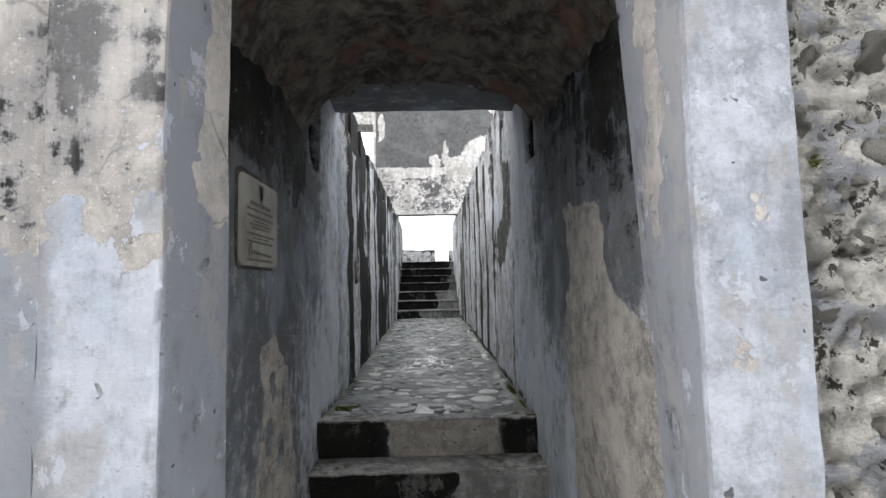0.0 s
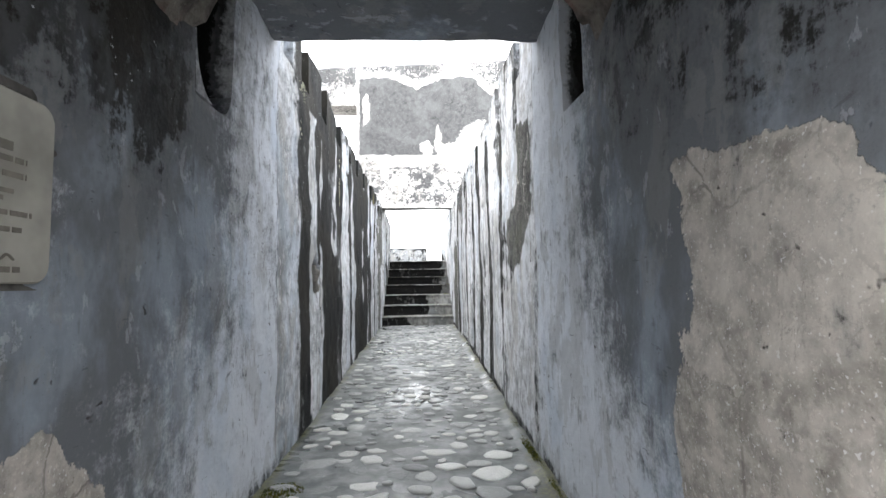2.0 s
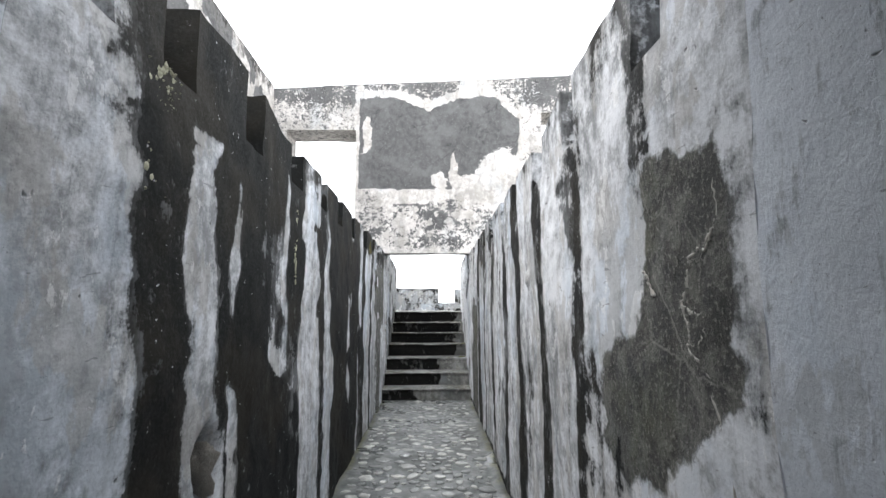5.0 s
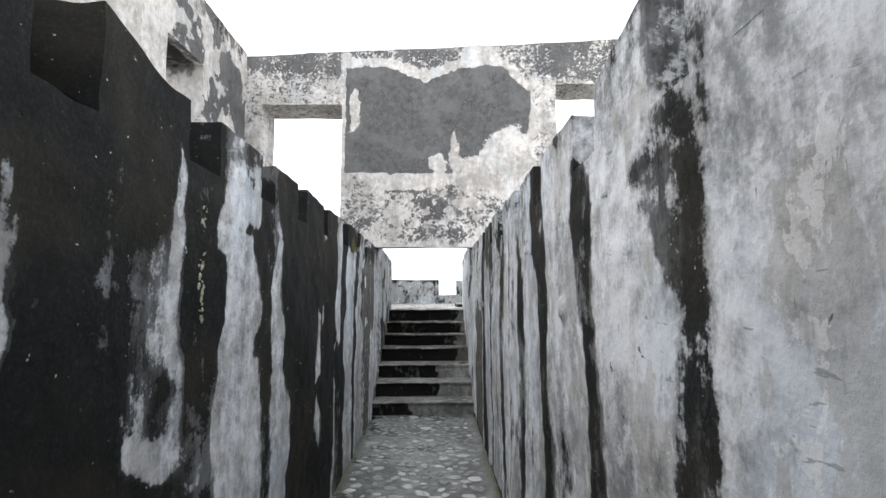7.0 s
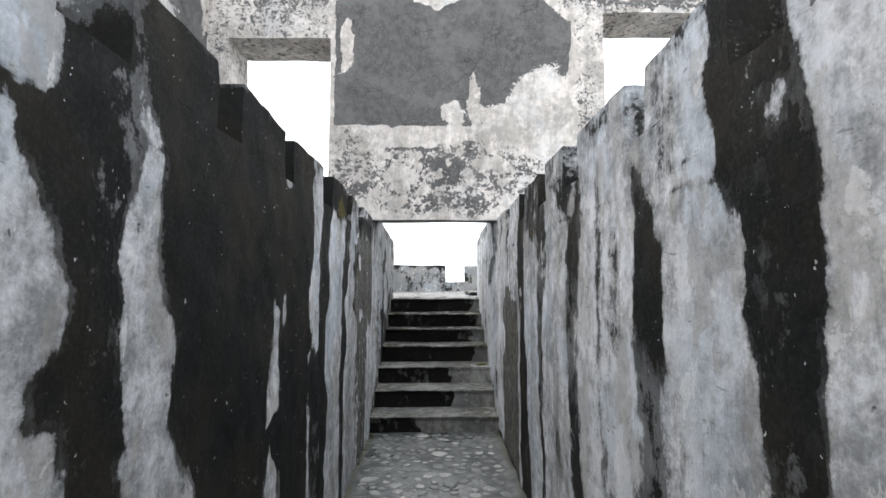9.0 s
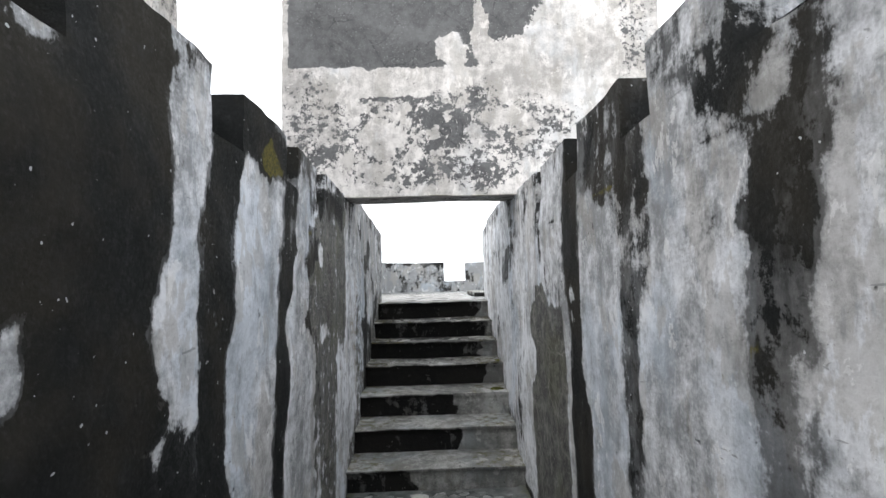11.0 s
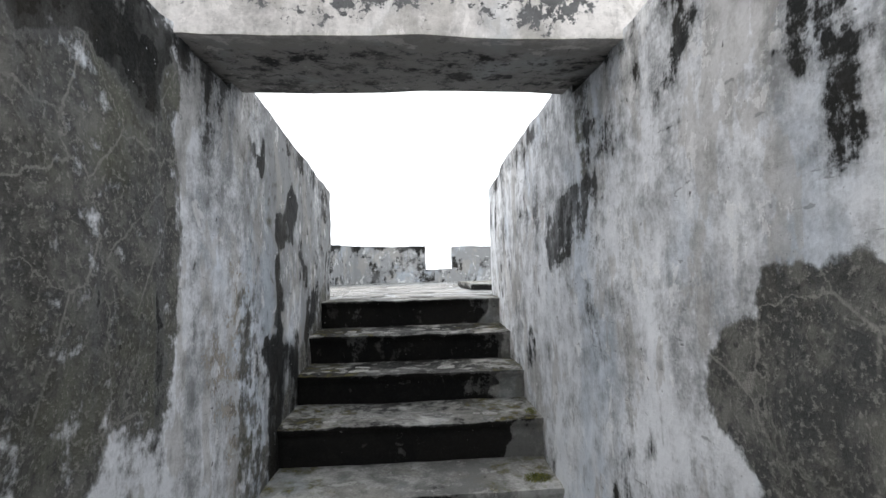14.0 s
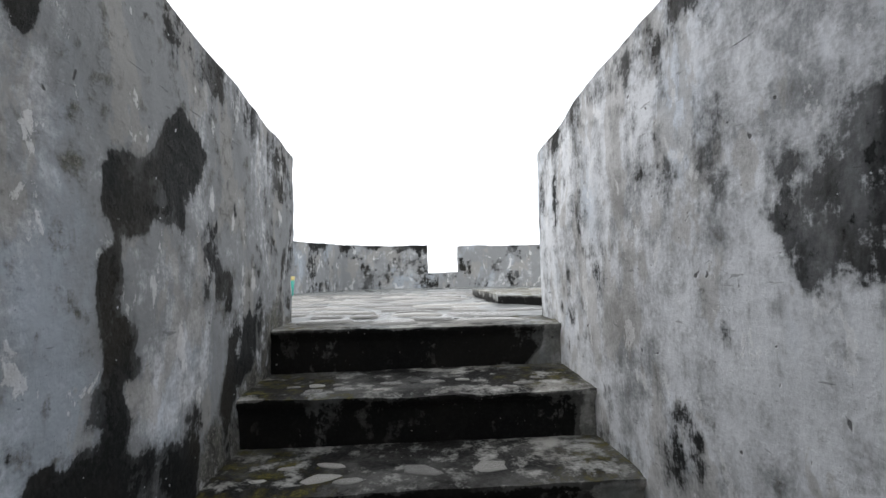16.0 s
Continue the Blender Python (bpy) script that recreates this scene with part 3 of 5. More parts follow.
patch("east", "stain", 0.95, (9.06, 2.27), (8.97, 2.12), (9.02, 1.76), (8.94, 1.46), (8.93, 1.27), (8.89, 0.99), (8.86, -0.1), (9.01, -0.1), (9.1, 0.93), (9.14, 1.29), (9.13, 1.66))
patch("east", "stain", 0.72, (8.44, 1.99), (8.25, 1.96), (8.28, 1.73), (8.43, 1.5), (8.36, 1.36), (8.36, 1.15), (8.44, 1.24), (8.46, 1.42), (8.48, 1.65))
patch("east", "stain", 0.62, (8.1, 2.23), (7.83, 2.19), (7.66, 2.09), (7.66, 2), (7.78, 1.98), (7.84, 1.9), (7.98, 2.02), (8.05, 2.11))
patch("east", "stain", 0.82, (7.82, 1.92), (7.65, 1.92), (7.63, 1.8), (7.64, 1.66), (7.66, 1.59), (7.64, 1.5), (7.7, 1.47), (7.76, 1.53), (7.81, 1.66), (7.86, 1.73))
patch("east", "stain", 0.5, (7.77, 1.46), (7.65, 1.46), (7.62, 1.35), (7.58, -0.1), (7.69, 1.26), (7.73, 1.37))
patch("east", "moss", 0.9, (7.85, 1.46), (7.8, 1.48), (7.79, 1.46), (7.84, 1.43))
patch("east", "moss", 0.9, (7.94, 1.39), (7.91, 1.42), (7.9, 1.39), (7.93, 1.37))
patch("east", "moss", 0.8, (7.74, 1.36), (7.72, 1.37), (7.7, 1.33), (7.72, 1.31))
patch("east", "stain", 1, (9.09, 2.28), (8.97, 2.21), (8.97, 2.04), (8.97, 1.89), (8.95, 1.73), (8.93, 1.57), (8.92, 1.38), (8.94, 1.25), (8.86, 1.15), (8.81, -0.1), (9.07, -0.1), (9.07, 1.18), (9.16, 1.3), (9.05, 1.5), (9.13, 1.71), (9.13, 1.94))
patch("east", "cement", 0.82, (9.73, 1.52), (9.39, 1.45), (9.13, 1.49), (9.07, 1.32), (9.07, 1.15), (9.06, -0.1), (9.69, -0.1), (9.81, 0.92), (9.85, 1.28))
patch("east", "stain", 0.74, (8.96, 2.28), (8.74, 2.25), (8.52, 2.5), (8.38, 2.5), (8.22, 2.5), (8.28, 1.96), (8.39, 1.95), (8.48, 1.93), (8.5, 1.87), (8.59, 1.91), (8.63, 1.88), (8.69, 1.98), (8.92, 1.99), (8.95, 2.1))
patch("east", "stain", 0.66, (8.49, 1.87), (8.39, 1.94), (8.28, 1.93), (8.31, 1.66), (8.35, 1.55), (8.32, 1.48), (8.35, 1.38), (8.4, 1.31), (8.45, 1.34), (8.49, 1.39), (8.47, 1.5), (8.42, 1.62), (8.46, 1.67), (8.49, 1.78))
patch("east", "stain", 0.54, (9.8, 2.08), (9.7, 2.1), (9.66, 2.13), (9.64, 2.03), (9.63, 1.87), (9.66, 1.72), (9.72, 1.67), (9.79, 1.71), (9.78, 1.9), (9.82, 2.02))
patch("east", "cement", 0.95, (9.89, 1.56), (9.75, 1.58), (9.63, 1.54), (9.63, 1.43), (9.57, 1.39), (9.51, 1.44), (9.44, 1.45), (9.31, 1.47), (9.32, -0.1), (9.86, -0.1), (9.87, 1.19), (9.92, 1.3), (10.04, 1.27), (10.07, 1.38), (9.91, 1.48))
patch("east", "pale", 0.6, (9.46, 1.34), (9.4, 1.4), (9.36, 1.37), (9.39, 1.32), (9.44, 1.32))
patch("east", "stain", 0.62, (11.12, 1.9), (10.81, 1.96), (10.66, 1.91), (10.75, 1.75), (10.85, 1.68), (11.16, 1.58), (11.26, 1.73))
patch("east", "stain", 0.62, (10.14, 2.23), (10.07, 2.14), (10.14, 2.03), (10.23, 2.05))
patch("east", "stain", 0.72, (11.27, 1.87), (11.25, 1.77), (11.19, 1.7), (11.11, 1.75), (11.13, 1.84), (11.08, 1.88), (11.01, 1.88), (10.99, 1.84), (10.96, 1.79), (11, 1.75), (11.05, 1.73), (11.15, 1.67), (11.16, 1.58), (11.25, 1.58), (11.28, 1.66), (11.33, 1.75))
patch("east", "stain", 0.76, (10.96, 1.9), (10.89, 1.94), (10.87, 1.91), (10.91, 1.83), (10.91, 1.76), (10.99, 1.75), (10.96, 1.81), (10.94, 1.83))
patch("east", "cement", 0.62, (10.83, 2.5), (10.74, 2.5), (10.76, 1.67), (10.83, 1.67), (10.85, 1.71), (10.83, 1.84))
patch("east", "stain", 0.62, (11.43, 1.52), (11.37, 1.48), (11.38, 1.42), (11.44, 1.42))
patch("east", "stain", 0.45, (12.9, 2.22), (12.08, 2.28), (11.5, 2.35), (11.43, 2.5), (11.24, 2.5), (11.41, 2.2), (11.72, 2.25), (12.08, 2.21), (12.43, 2.2))
patch("east", "stain", 0.6, (9.8, 2.5), (9.63, 2.5), (9.64, 1.81), (9.7, 1.87), (9.76, 1.95))
patch("west", "cement", 0.56, (10.93, 1.51), (11.11, 1.45), (11.16, 1.33), (11.31, -0.1), (10.93, -0.1))
patch("west", "stain", 0.08, (8.12, 2.19), (8.22, 2.25), (8.3, 2.23), (8.3, 2.04), (8.25, 1.91), (8.22, 1.84), (8.2, 1.79), (8.22, 1.72), (8.22, 1.53), (8.21, 1.42), (8.22, 1.25), (8.13, 1.26), (8.06, 1.31), (8.01, 1.39), (7.97, 1.48), (7.99, 1.52), (8, 1.66), (8.06, 1.74), (8.08, 1.79), (8.05, 2.02), (8.08, 2.05))
patch("west", "stain", 1.05, (8.31, 2.2), (8.5, 2.28), (8.53, 2.11), (8.49, 1.94), (8.45, 1.75), (8.41, 1.51), (8.42, 1.37), (8.38, 1.25), (8.4, -0.1), (8.22, -0.1), (8.22, 1.42), (8.22, 1.72), (8.2, 1.79), (8.25, 1.89), (8.25, 1.99), (8.31, 2.05))
patch("west", "stain", 0.06, (8.53, 2.1), (8.63, 2.05), (8.97, 2.06), (8.94, 1.85), (8.92, 1.64), (8.89, 1.41), (8.84, 1.27), (8.87, 1.08), (8.82, -0.1), (8.4, -0.1), (8.39, 1.26), (8.41, 1.51), (8.46, 1.79), (8.49, 1.94))
patch("west", "stain", 1, (8.97, 2.21), (9.17, 2.25), (9.15, 2.1), (9.14, 1.82), (9.07, 1.66), (8.98, 1.52), (8.98, 1.4), (8.95, 1.25), (9.01, 1.05), (8.87, -0.1), (8.82, -0.1), (8.84, 1.27), (8.89, 1.41), (8.92, 1.64), (8.96, 1.89))
patch("west", "moss", 0.9, (8.67, 2.16), (8.78, 2.19), (8.91, 2.17), (8.92, 2.1), (8.83, 2.06), (8.73, 2.08))
patch("east", "stain", 0.08, (8.91, 1.94), (8.55, 1.88), (8.5, 1.71), (8.49, 1.53), (8.51, 1.31), (8.62, -0.1), (8.76, -0.1), (8.95, 1.21), (8.95, 1.62))
patch("east", "stain", 0.95, (9.11, 2.22), (8.94, 2.2), (8.98, 2.02), (8.96, 1.78), (8.96, 1.49), (8.98, 1.33), (8.95, 1.17), (8.83, 1.05), (8.8, -0.1), (9.1, -0.1), (9.08, 1.18), (9.08, 1.48), (9.17, 1.76), (9.17, 2.02))
patch("east", "stain", 0.68, (8.93, 2.28), (8.49, 2.24), (8.29, 2.19), (8.3, 2.04), (8.27, 1.96), (8.29, 1.93), (8.49, 1.94), (8.52, 1.89), (8.69, 1.94), (8.91, 1.98), (8.98, 2.08))
patch("east", "stain", 0.58, (8.49, 1.86), (8.29, 1.88), (8.29, 1.72), (8.32, 1.59), (8.43, 1.65), (8.49, 1.74))
patch("east", "stain", 0.68, (8.47, 1.59), (8.3, 1.62), (8.33, 1.49), (8.38, 1.42), (8.36, 1.22), (8.33, -0.1), (8.47, -0.1), (8.49, 1.23), (8.5, 1.39))
patch("east", "stain", 0.12, (8.28, 1.66), (8.12, 1.64), (8.15, 1.4), (8.31, 1.28), (8.32, 1.49))
patch("west", "stain", 1, (9.05, 2.5), (9.2, 2.5), (9.21, 2.04), (9.18, 1.93), (9.18, 1.86), (9.19, 1.83), (9.18, 1.79), (9.14, 1.75), (9.13, 1.69), (9.14, 1.62), (9.09, 1.57), (9.06, 1.54))
patch("west", "stain", 0.08, (9.21, 2.13), (9.4, 2.19), (9.42, 1.93), (9.38, 1.82), (9.35, 1.71), (9.41, 1.64), (9.4, 1.54), (9.31, 1.46), (9.45, 1.36), (9.48, 1.24), (9.43, -0.1), (9.14, -0.1), (9.13, 1.5), (9.16, 1.6), (9.14, 1.7), (9.14, 1.74), (9.19, 1.79), (9.18, 1.92), (9.22, 2.03))
patch("west", "cement", 0.7, (9.65, 2.15), (9.86, 2.24), (10.39, 2.25), (10.47, 2.1), (10.45, 1.45), (10.29, 1.15), (10.1, 1.32), (9.9, 1.14), (9.64, 1.17), (9.53, -0.1), (9.49, -0.1), (9.49, 1.25), (9.45, 1.36), (9.41, 1.5), (9.41, 1.62), (9.55, 1.7), (9.57, 1.87), (9.63, 1.98))
patch("west", "stain", 0.72, (9.42, 1.93), (9.55, 1.94), (9.57, 1.87), (9.55, 1.7), (9.41, 1.64), (9.35, 1.71), (9.38, 1.82))
patch("west", "stain", 0.9, (9.31, 1.46), (9.35, 1.5), (9.41, 1.5), (9.45, 1.36), (9.33, 1.43))
patch("west", "stain", 0.52, (9.42, 2.13), (9.63, 2.24), (9.62, 2.06), (9.54, 1.98), (9.43, 1.97))
patch("west", "moss", 0.9, (9.4, 1.91), (9.48, 1.92), (9.46, 1.88), (9.41, 1.87))
patch("west", "pale", 0.65, (9.64, 1.37), (9.77, 1.38), (9.88, 1.33), (9.78, 1.3), (9.65, 1.3), (9.62, 1.33))
patch("west", "pale", 0.6, (9.62, 1.81), (9.68, 1.86), (9.74, 1.84), (9.7, 1.72), (9.65, 1.72))
patch("east", "stain", 0.08, (9.22, 1.48), (9.13, 1.53), (9.12, 1.4), (9.13, -0.1), (9.19, -0.1), (9.23, 1.31), (9.27, 1.37))
patch("east", "stain", 1.05, (9.13, 2.5), (8.96, 2.5), (9.01, -0.1), (9.13, -0.1), (9.13, 1.34), (9.14, 1.4), (9.11, 1.48), (9.09, 1.57), (9.12, 1.67), (9.13, 1.79), (9.18, 1.91), (9.18, 1.99), (9.15, 2.05))
patch("east", "stain", 0.1, (9.1, 1.44), (9.07, 1.47), (9.05, 1.42), (9.08, 1.4))
patch("east", "stain", 0.1, (9.08, 1.54), (9.06, 1.59), (9.04, 1.53), (9.06, 1.5))
patch("east", "cement", 0.9, (9.88, 1.58), (9.66, 1.58), (9.62, 1.44), (9.54, 1.42), (9.42, 1.45), (9.24, 1.48), (9.23, 1.42), (9.28, 1.38), (9.24, 1.31), (9.2, 1.21), (9.2, -0.1), (10.08, -0.1), (10.06, 0.92), (9.95, 1.08), (9.94, 1.19), (10.08, 1.28), (10.04, 1.41))
patch("east", "stain", 0.5, (9.82, 2.05), (9.62, 2.03), (9.63, 1.85), (9.83, 1.89))
patch("pass_w", "bare", 0.9, (2.54, 0.61), (2.63, 0.53), (2.72, 0.42), (2.76, 0.26), (2.84, 0.02), (2.88, -0.4), (2.30, -0.4), (2.36, 0.2), (2.40, 0.41), (2.35, 0.44), (2.36, 0.56))
patch("pass_w", "bare", 0.0, (2.47, 0.45), (2.53, 0.47), (2.55, 0.36), (2.50, 0.33))
patch("pass_w", "bare", 0.0, (2.62, 0.36), (2.68, 0.38), (2.68, 0.27), (2.63, 0.24))
patch("pass_w", "bare", 0.0, (2.43, 0.25), (2.49, 0.28), (2.52, 0.17), (2.45, 0.12))
patch("pass_w", "bare", 0.0, (2.60, 0.12), (2.66, 0.16), (2.70, 0.04), (2.63, 0.0))
patch("pass_w", "halo", 0.95, (2.03, 1.25), (2.14, 1.27), (2.58, 1.25), (2.6, 0.85), (2.39, 0.78), (2.1, 0.74), (2.02, 0.82), (1.96, 0.91), (1.97, 1.12))
patch("pass_e", "bare", 0.95, (2.67, 1.17), (2.5, 1.12), (2.33, 1.13), (2.21, 1.12), (2.17, 1.03), (2.15, 0.9), (2.1, 0.79), (2.0, 0.75), (1.89, 0.7), (1.83, 0.62), (1.7, 0.5), (1.7, -0.5), (2.62, -0.5), (2.65, 0.1), (2.72, 0.34), (2.69, 0.67), (2.65, 0.87))
patch("pass_e", "halo", 0.7, (2.1, 0.78), (2.14, 0.92), (2.08, 1.0), (1.9, 0.98), (1.8, 0.8), (1.8, 0.66), (2.0, 0.72))


def inside(y, z, outline):
    """Signed distance to a closed outline, positive within."""
    best, within = np.full(len(y), 9.0), np.zeros(len(y), bool)
    for (ya, za), (yb, zb) in zip(outline, np.roll(outline, -1, 0)):
        dy, dz = yb - ya, zb - za
        k = np.clip(((y - ya) * dy + (z - za) * dz) / max(dy * dy + dz * dz, 1e-9), 0, 1)
        best = np.minimum(best, np.hypot(y - ya - k * dy, z - za - k * dz))
        if dz:
            within ^= ((za > z) != (zb > z)) & (y < ya + (z - za) * dy / dz)
    return np.where(within, best, -best)


def lay_patches(wall, p, tags, where=None):
    """Lays the patches of one wall over its tags in their order, with ragged rims."""
    y = p[:, 1] + 0.075 * (fbm(p, (1, 6, 5), 401, 3) - 0.5) + 0.075 * (fbm(p, (1, 20, 2.2), 411, 3) - 0.5)
    z = p[:, 2] + 0.10 * (fbm(p, (1, 7, 4), 407, 3) - 0.5)
    for kind, depth, outline in PATCHES[wall]:
        lo, hi = outline.min(0) - 0.06, outline.max(0) + 0.06
        near = (y > lo[0]) & (y < hi[0]) & (z > lo[1]) & (z < hi[1])
        if where is not None:
            near &= where
        if not near.any():
            continue
        soft = 0.026 if min(hi - lo) < 0.3 else 0.042
        if kind == "cement":
            soft = 0.075
        m = step_up(-soft, soft, inside(y[near], z[near], outline))
        wanted = {"pale": (("stain", 0.08), ("cement", 0.05), ("tone", 0.12))}.get(kind, ((kind, depth),))
        if kind == "stain" and depth < 0.2:
            wanted = (("stain", depth), ("cement", 0.0))
        for key, value in wanted:
            k = m * depth if kind == "pale" else m
            tags[key][near] = tags[key][near] * (1 - k) + value * k
    return tags


def corridor_paint(runs, side):
    def paint(p):
        y, z = p[:, 1], p[:, 2]
        wob = 0.34 * (fbm(p, (1, 2.2, 2.4), 3 + side, 4) - 0.5) + 0.12 * (fbm(p, (1, 11, 7), 5 + side) - 0.5)
        stain = np.zeros(len(p))
        for k, (a, b, d) in enumerate(runs):
            low = 0.66 + 0.55 * vnoise(np.c_[y * 0 + 3.7 * k, z * 1.7, z * 0], 1.0, 40 + side)
            stain = np.maximum(stain, d * low * band(y + wob * min(1.0, 0.35 + 1.6 * (b - a)), a, b, 0.055))
        open_air = step_up(4.0, 4.3, y)
        thin = step_up(0.60, 0.74, fbm(p, (0, 8, 0.55), 23 + side)) * open_air * (1 - step_up(10.3, 11, y))
        stain = np.maximum(stain, (0.52 if side else 0.42) * thin)
        stain = np.maximum(stain, 0.46 * step_up(0.58, 0.72, fbm(p, (1, 2.6, 1.7), 25 + side, 4)) * open_air)
        joint = band(z + 0.06 * (fbm(p, (1, 1.5, 1), 27 + side) - 0.5), 1.925, 1.945, 0.014) * step_up(0.45, 0.55, fbm(p, (1, 3, 1), 29)) * (1 - step_up(10.2, 10.4, y))
        stain = np.maximum(stain, 0.6 * joint * open_air)
        edge = step_up(2.02, 2.28, z + 0.40 * (fbm(p, (1, 3, 1), 9) - 0.5)) * (0.46 if side else 0.58)
        stain = np.maximum(stain, edge * open_air * (1 - 0.4 * step_up(10.9, 11.2, y)))
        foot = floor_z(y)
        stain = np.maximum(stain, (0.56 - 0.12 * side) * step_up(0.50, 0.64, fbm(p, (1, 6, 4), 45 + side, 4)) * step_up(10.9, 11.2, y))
        # Shade of the recessed east gutter, put into the colour of the foot.
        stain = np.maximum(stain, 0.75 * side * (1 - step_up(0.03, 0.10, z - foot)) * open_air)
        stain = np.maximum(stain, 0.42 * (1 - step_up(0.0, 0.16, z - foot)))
        tone = np.clip(0.55 - 0.85 * fbm(p, (1, 1.7, 0.7), 15 + side), 0, 1) + (0.08 if side == 0 else 0.0)
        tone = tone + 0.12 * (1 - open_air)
        bare = 0.25 * fbm(p, 2.2, 31) - 0.05
        moss = 0.35 * (1 - step_up(0.0, 0.12, z - foot)) * fbm(p, 3, 44)
        cement = 0 * y
        if side == 0:
            stain = np.maximum(stain, 0.5 * step_up(2.0, 2.2, z + 0.25 * (fbm(p, (1, 5, 1), 33) - 0.5)) * band(y, 8.9, 9.9, 0.2))
            tone = tone + 0.42 * step_up(10.8, 11.4, y) + 0.5 * (fbm(p, (1, 7, 7), 39, 4) - 0.5) * step_up(10.4, 10.8, y)
            tread = np.interp(y, STAIR_Y, STAIR_Z)
            cement = np.maximum(cement, 0.62 * step_up(10.4, 10.6, y) * step_up(0.30, 0.05, z - tread + 0.5 * (fbm(p, (1, 4, 3), 37) - 0.5)))
            bare = np.maximum(bare, 0.48 * np.clip(blob(p, 10.9, 1.2, 0.4, 0.7, 10) + 0.4, 0, 1))
        else:
            stain = np.maximum(stain, 0.52 * step_up(2.08, 2.2, z) * step_up(11.2, 11.5, y))
            tone = tone + 0.3 * step_up(1.7, 2.2, z) * band(y, 7.2, 9.2, 0.4)
            moss = np.maximum(moss, 0.75 * band(z + 0.1 * wob, 1.93, 1.97, 0.02) * band(y, 8.45, 8.8, 0.1))
        cement = np.maximum(cement, (0.26 if side else 0.36) * step_up(10.5, 11.0, y))
        tags = {"stain": stain, "tone": tone, "bare": bare, "moss": moss, "cement": cement}
        return lay_patches("east" if side else "west", p, tags)
    return paint


def corridor_wall(name, inner, outer, gaps, runs, end, side):
    """A wall with beam pockets let into its top, one mesh."""
    s = Shell()
    face = "X" if side == 0 else "x"
    lo, hi = min(inner, outer), max(inner, outer)
    depth = 0.24
    s.box((lo, 4.0, YARD), (hi, end, POCKET), 0.1, "xXyYZ", face)
    cut = inner - depth if side == 0 else inner + depth
    a, b = (lo, cut) if side == 0 else (cut, hi)
    s.box((a, 4.0, POCKET), (b, CROSS_Y0 + 0.1, TOP), 0.1, "xXyYZ")
    a, b = (cut, inner) if side == 0 else (inner, cut)
    edges = [4.0] + [e for g in gaps for e in g] + [CROSS_Y0 + 0.1]
    for k in range(0, len(edges), 2):
        s.box((a, edges[k], POCKET), (b, edges[k + 1], TOP), 0.1, "yYZ" + face, "yYZ" + face)
    s.box((lo, CROSS_Y1 - 0.1, POCKET), (hi, end, 2.24), 0.1, "xXyYZ", face + "Z")
    s.box((lo, CROSS_Y0 + 0.1, POCKET), (hi, CROSS_Y1 - 0.1, 2.266), 0.1, "xX", face)
    rise = 0.11 if side == 0 else 0.14

    def shape(v):
        v = v.copy()
        late = (v[:, 2] > 2.11) & (v[:, 1] > CROSS_Y1 - 0.11)
        v[late, 2] += rise * np.clip((end - v[late, 1]) / 1.9, 0, 1) ** 0.7 * (v[late, 2] - POCKET) / 0.145
        top = (v[:, 2] > 2.2)
        v[top, 2] += 0.075 * (1 - step_up(5.2, 5.6, v[top, 1]))
        v[top, 2] += 0.03 * (fbm(v[top], 2.5, 6) - 0.5)
        if side == 0:
            d = np.hypot((v[:, 1] - 4.86) / 0.09, (v[:, 2] - 0.94) / 0.13)
            v[:, 0] -= np.where(np.abs(v[:, 0] - inner) < 1e-4, 0.09 * np.clip(1 - d, 0, 0.6) / 0.6, 0)
        else:
            d = np.hypot(v[:, 1] - 5.96, v[:, 2] - 1.60) / 0.055
            v[:, 0] -= np.where(np.abs(v[:, 0] - inner) < 1e-4, 0.016 * step_up(1.0, 0.6, d), 0)
        return v
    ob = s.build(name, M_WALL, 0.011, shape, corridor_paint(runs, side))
    return tagged(ob, "grey limewashed fort wall streaked with black algae", "wall", kind="structure")


corridor_wall("wall_west", LEFT, LEFT - 0.62, GAPS_L, RUNS_L, END_L, 0)
corridor_wall("wall_east", RIGHT, RIGHT + 0.62, GAPS_R, RUNS_R, END_R, 1)


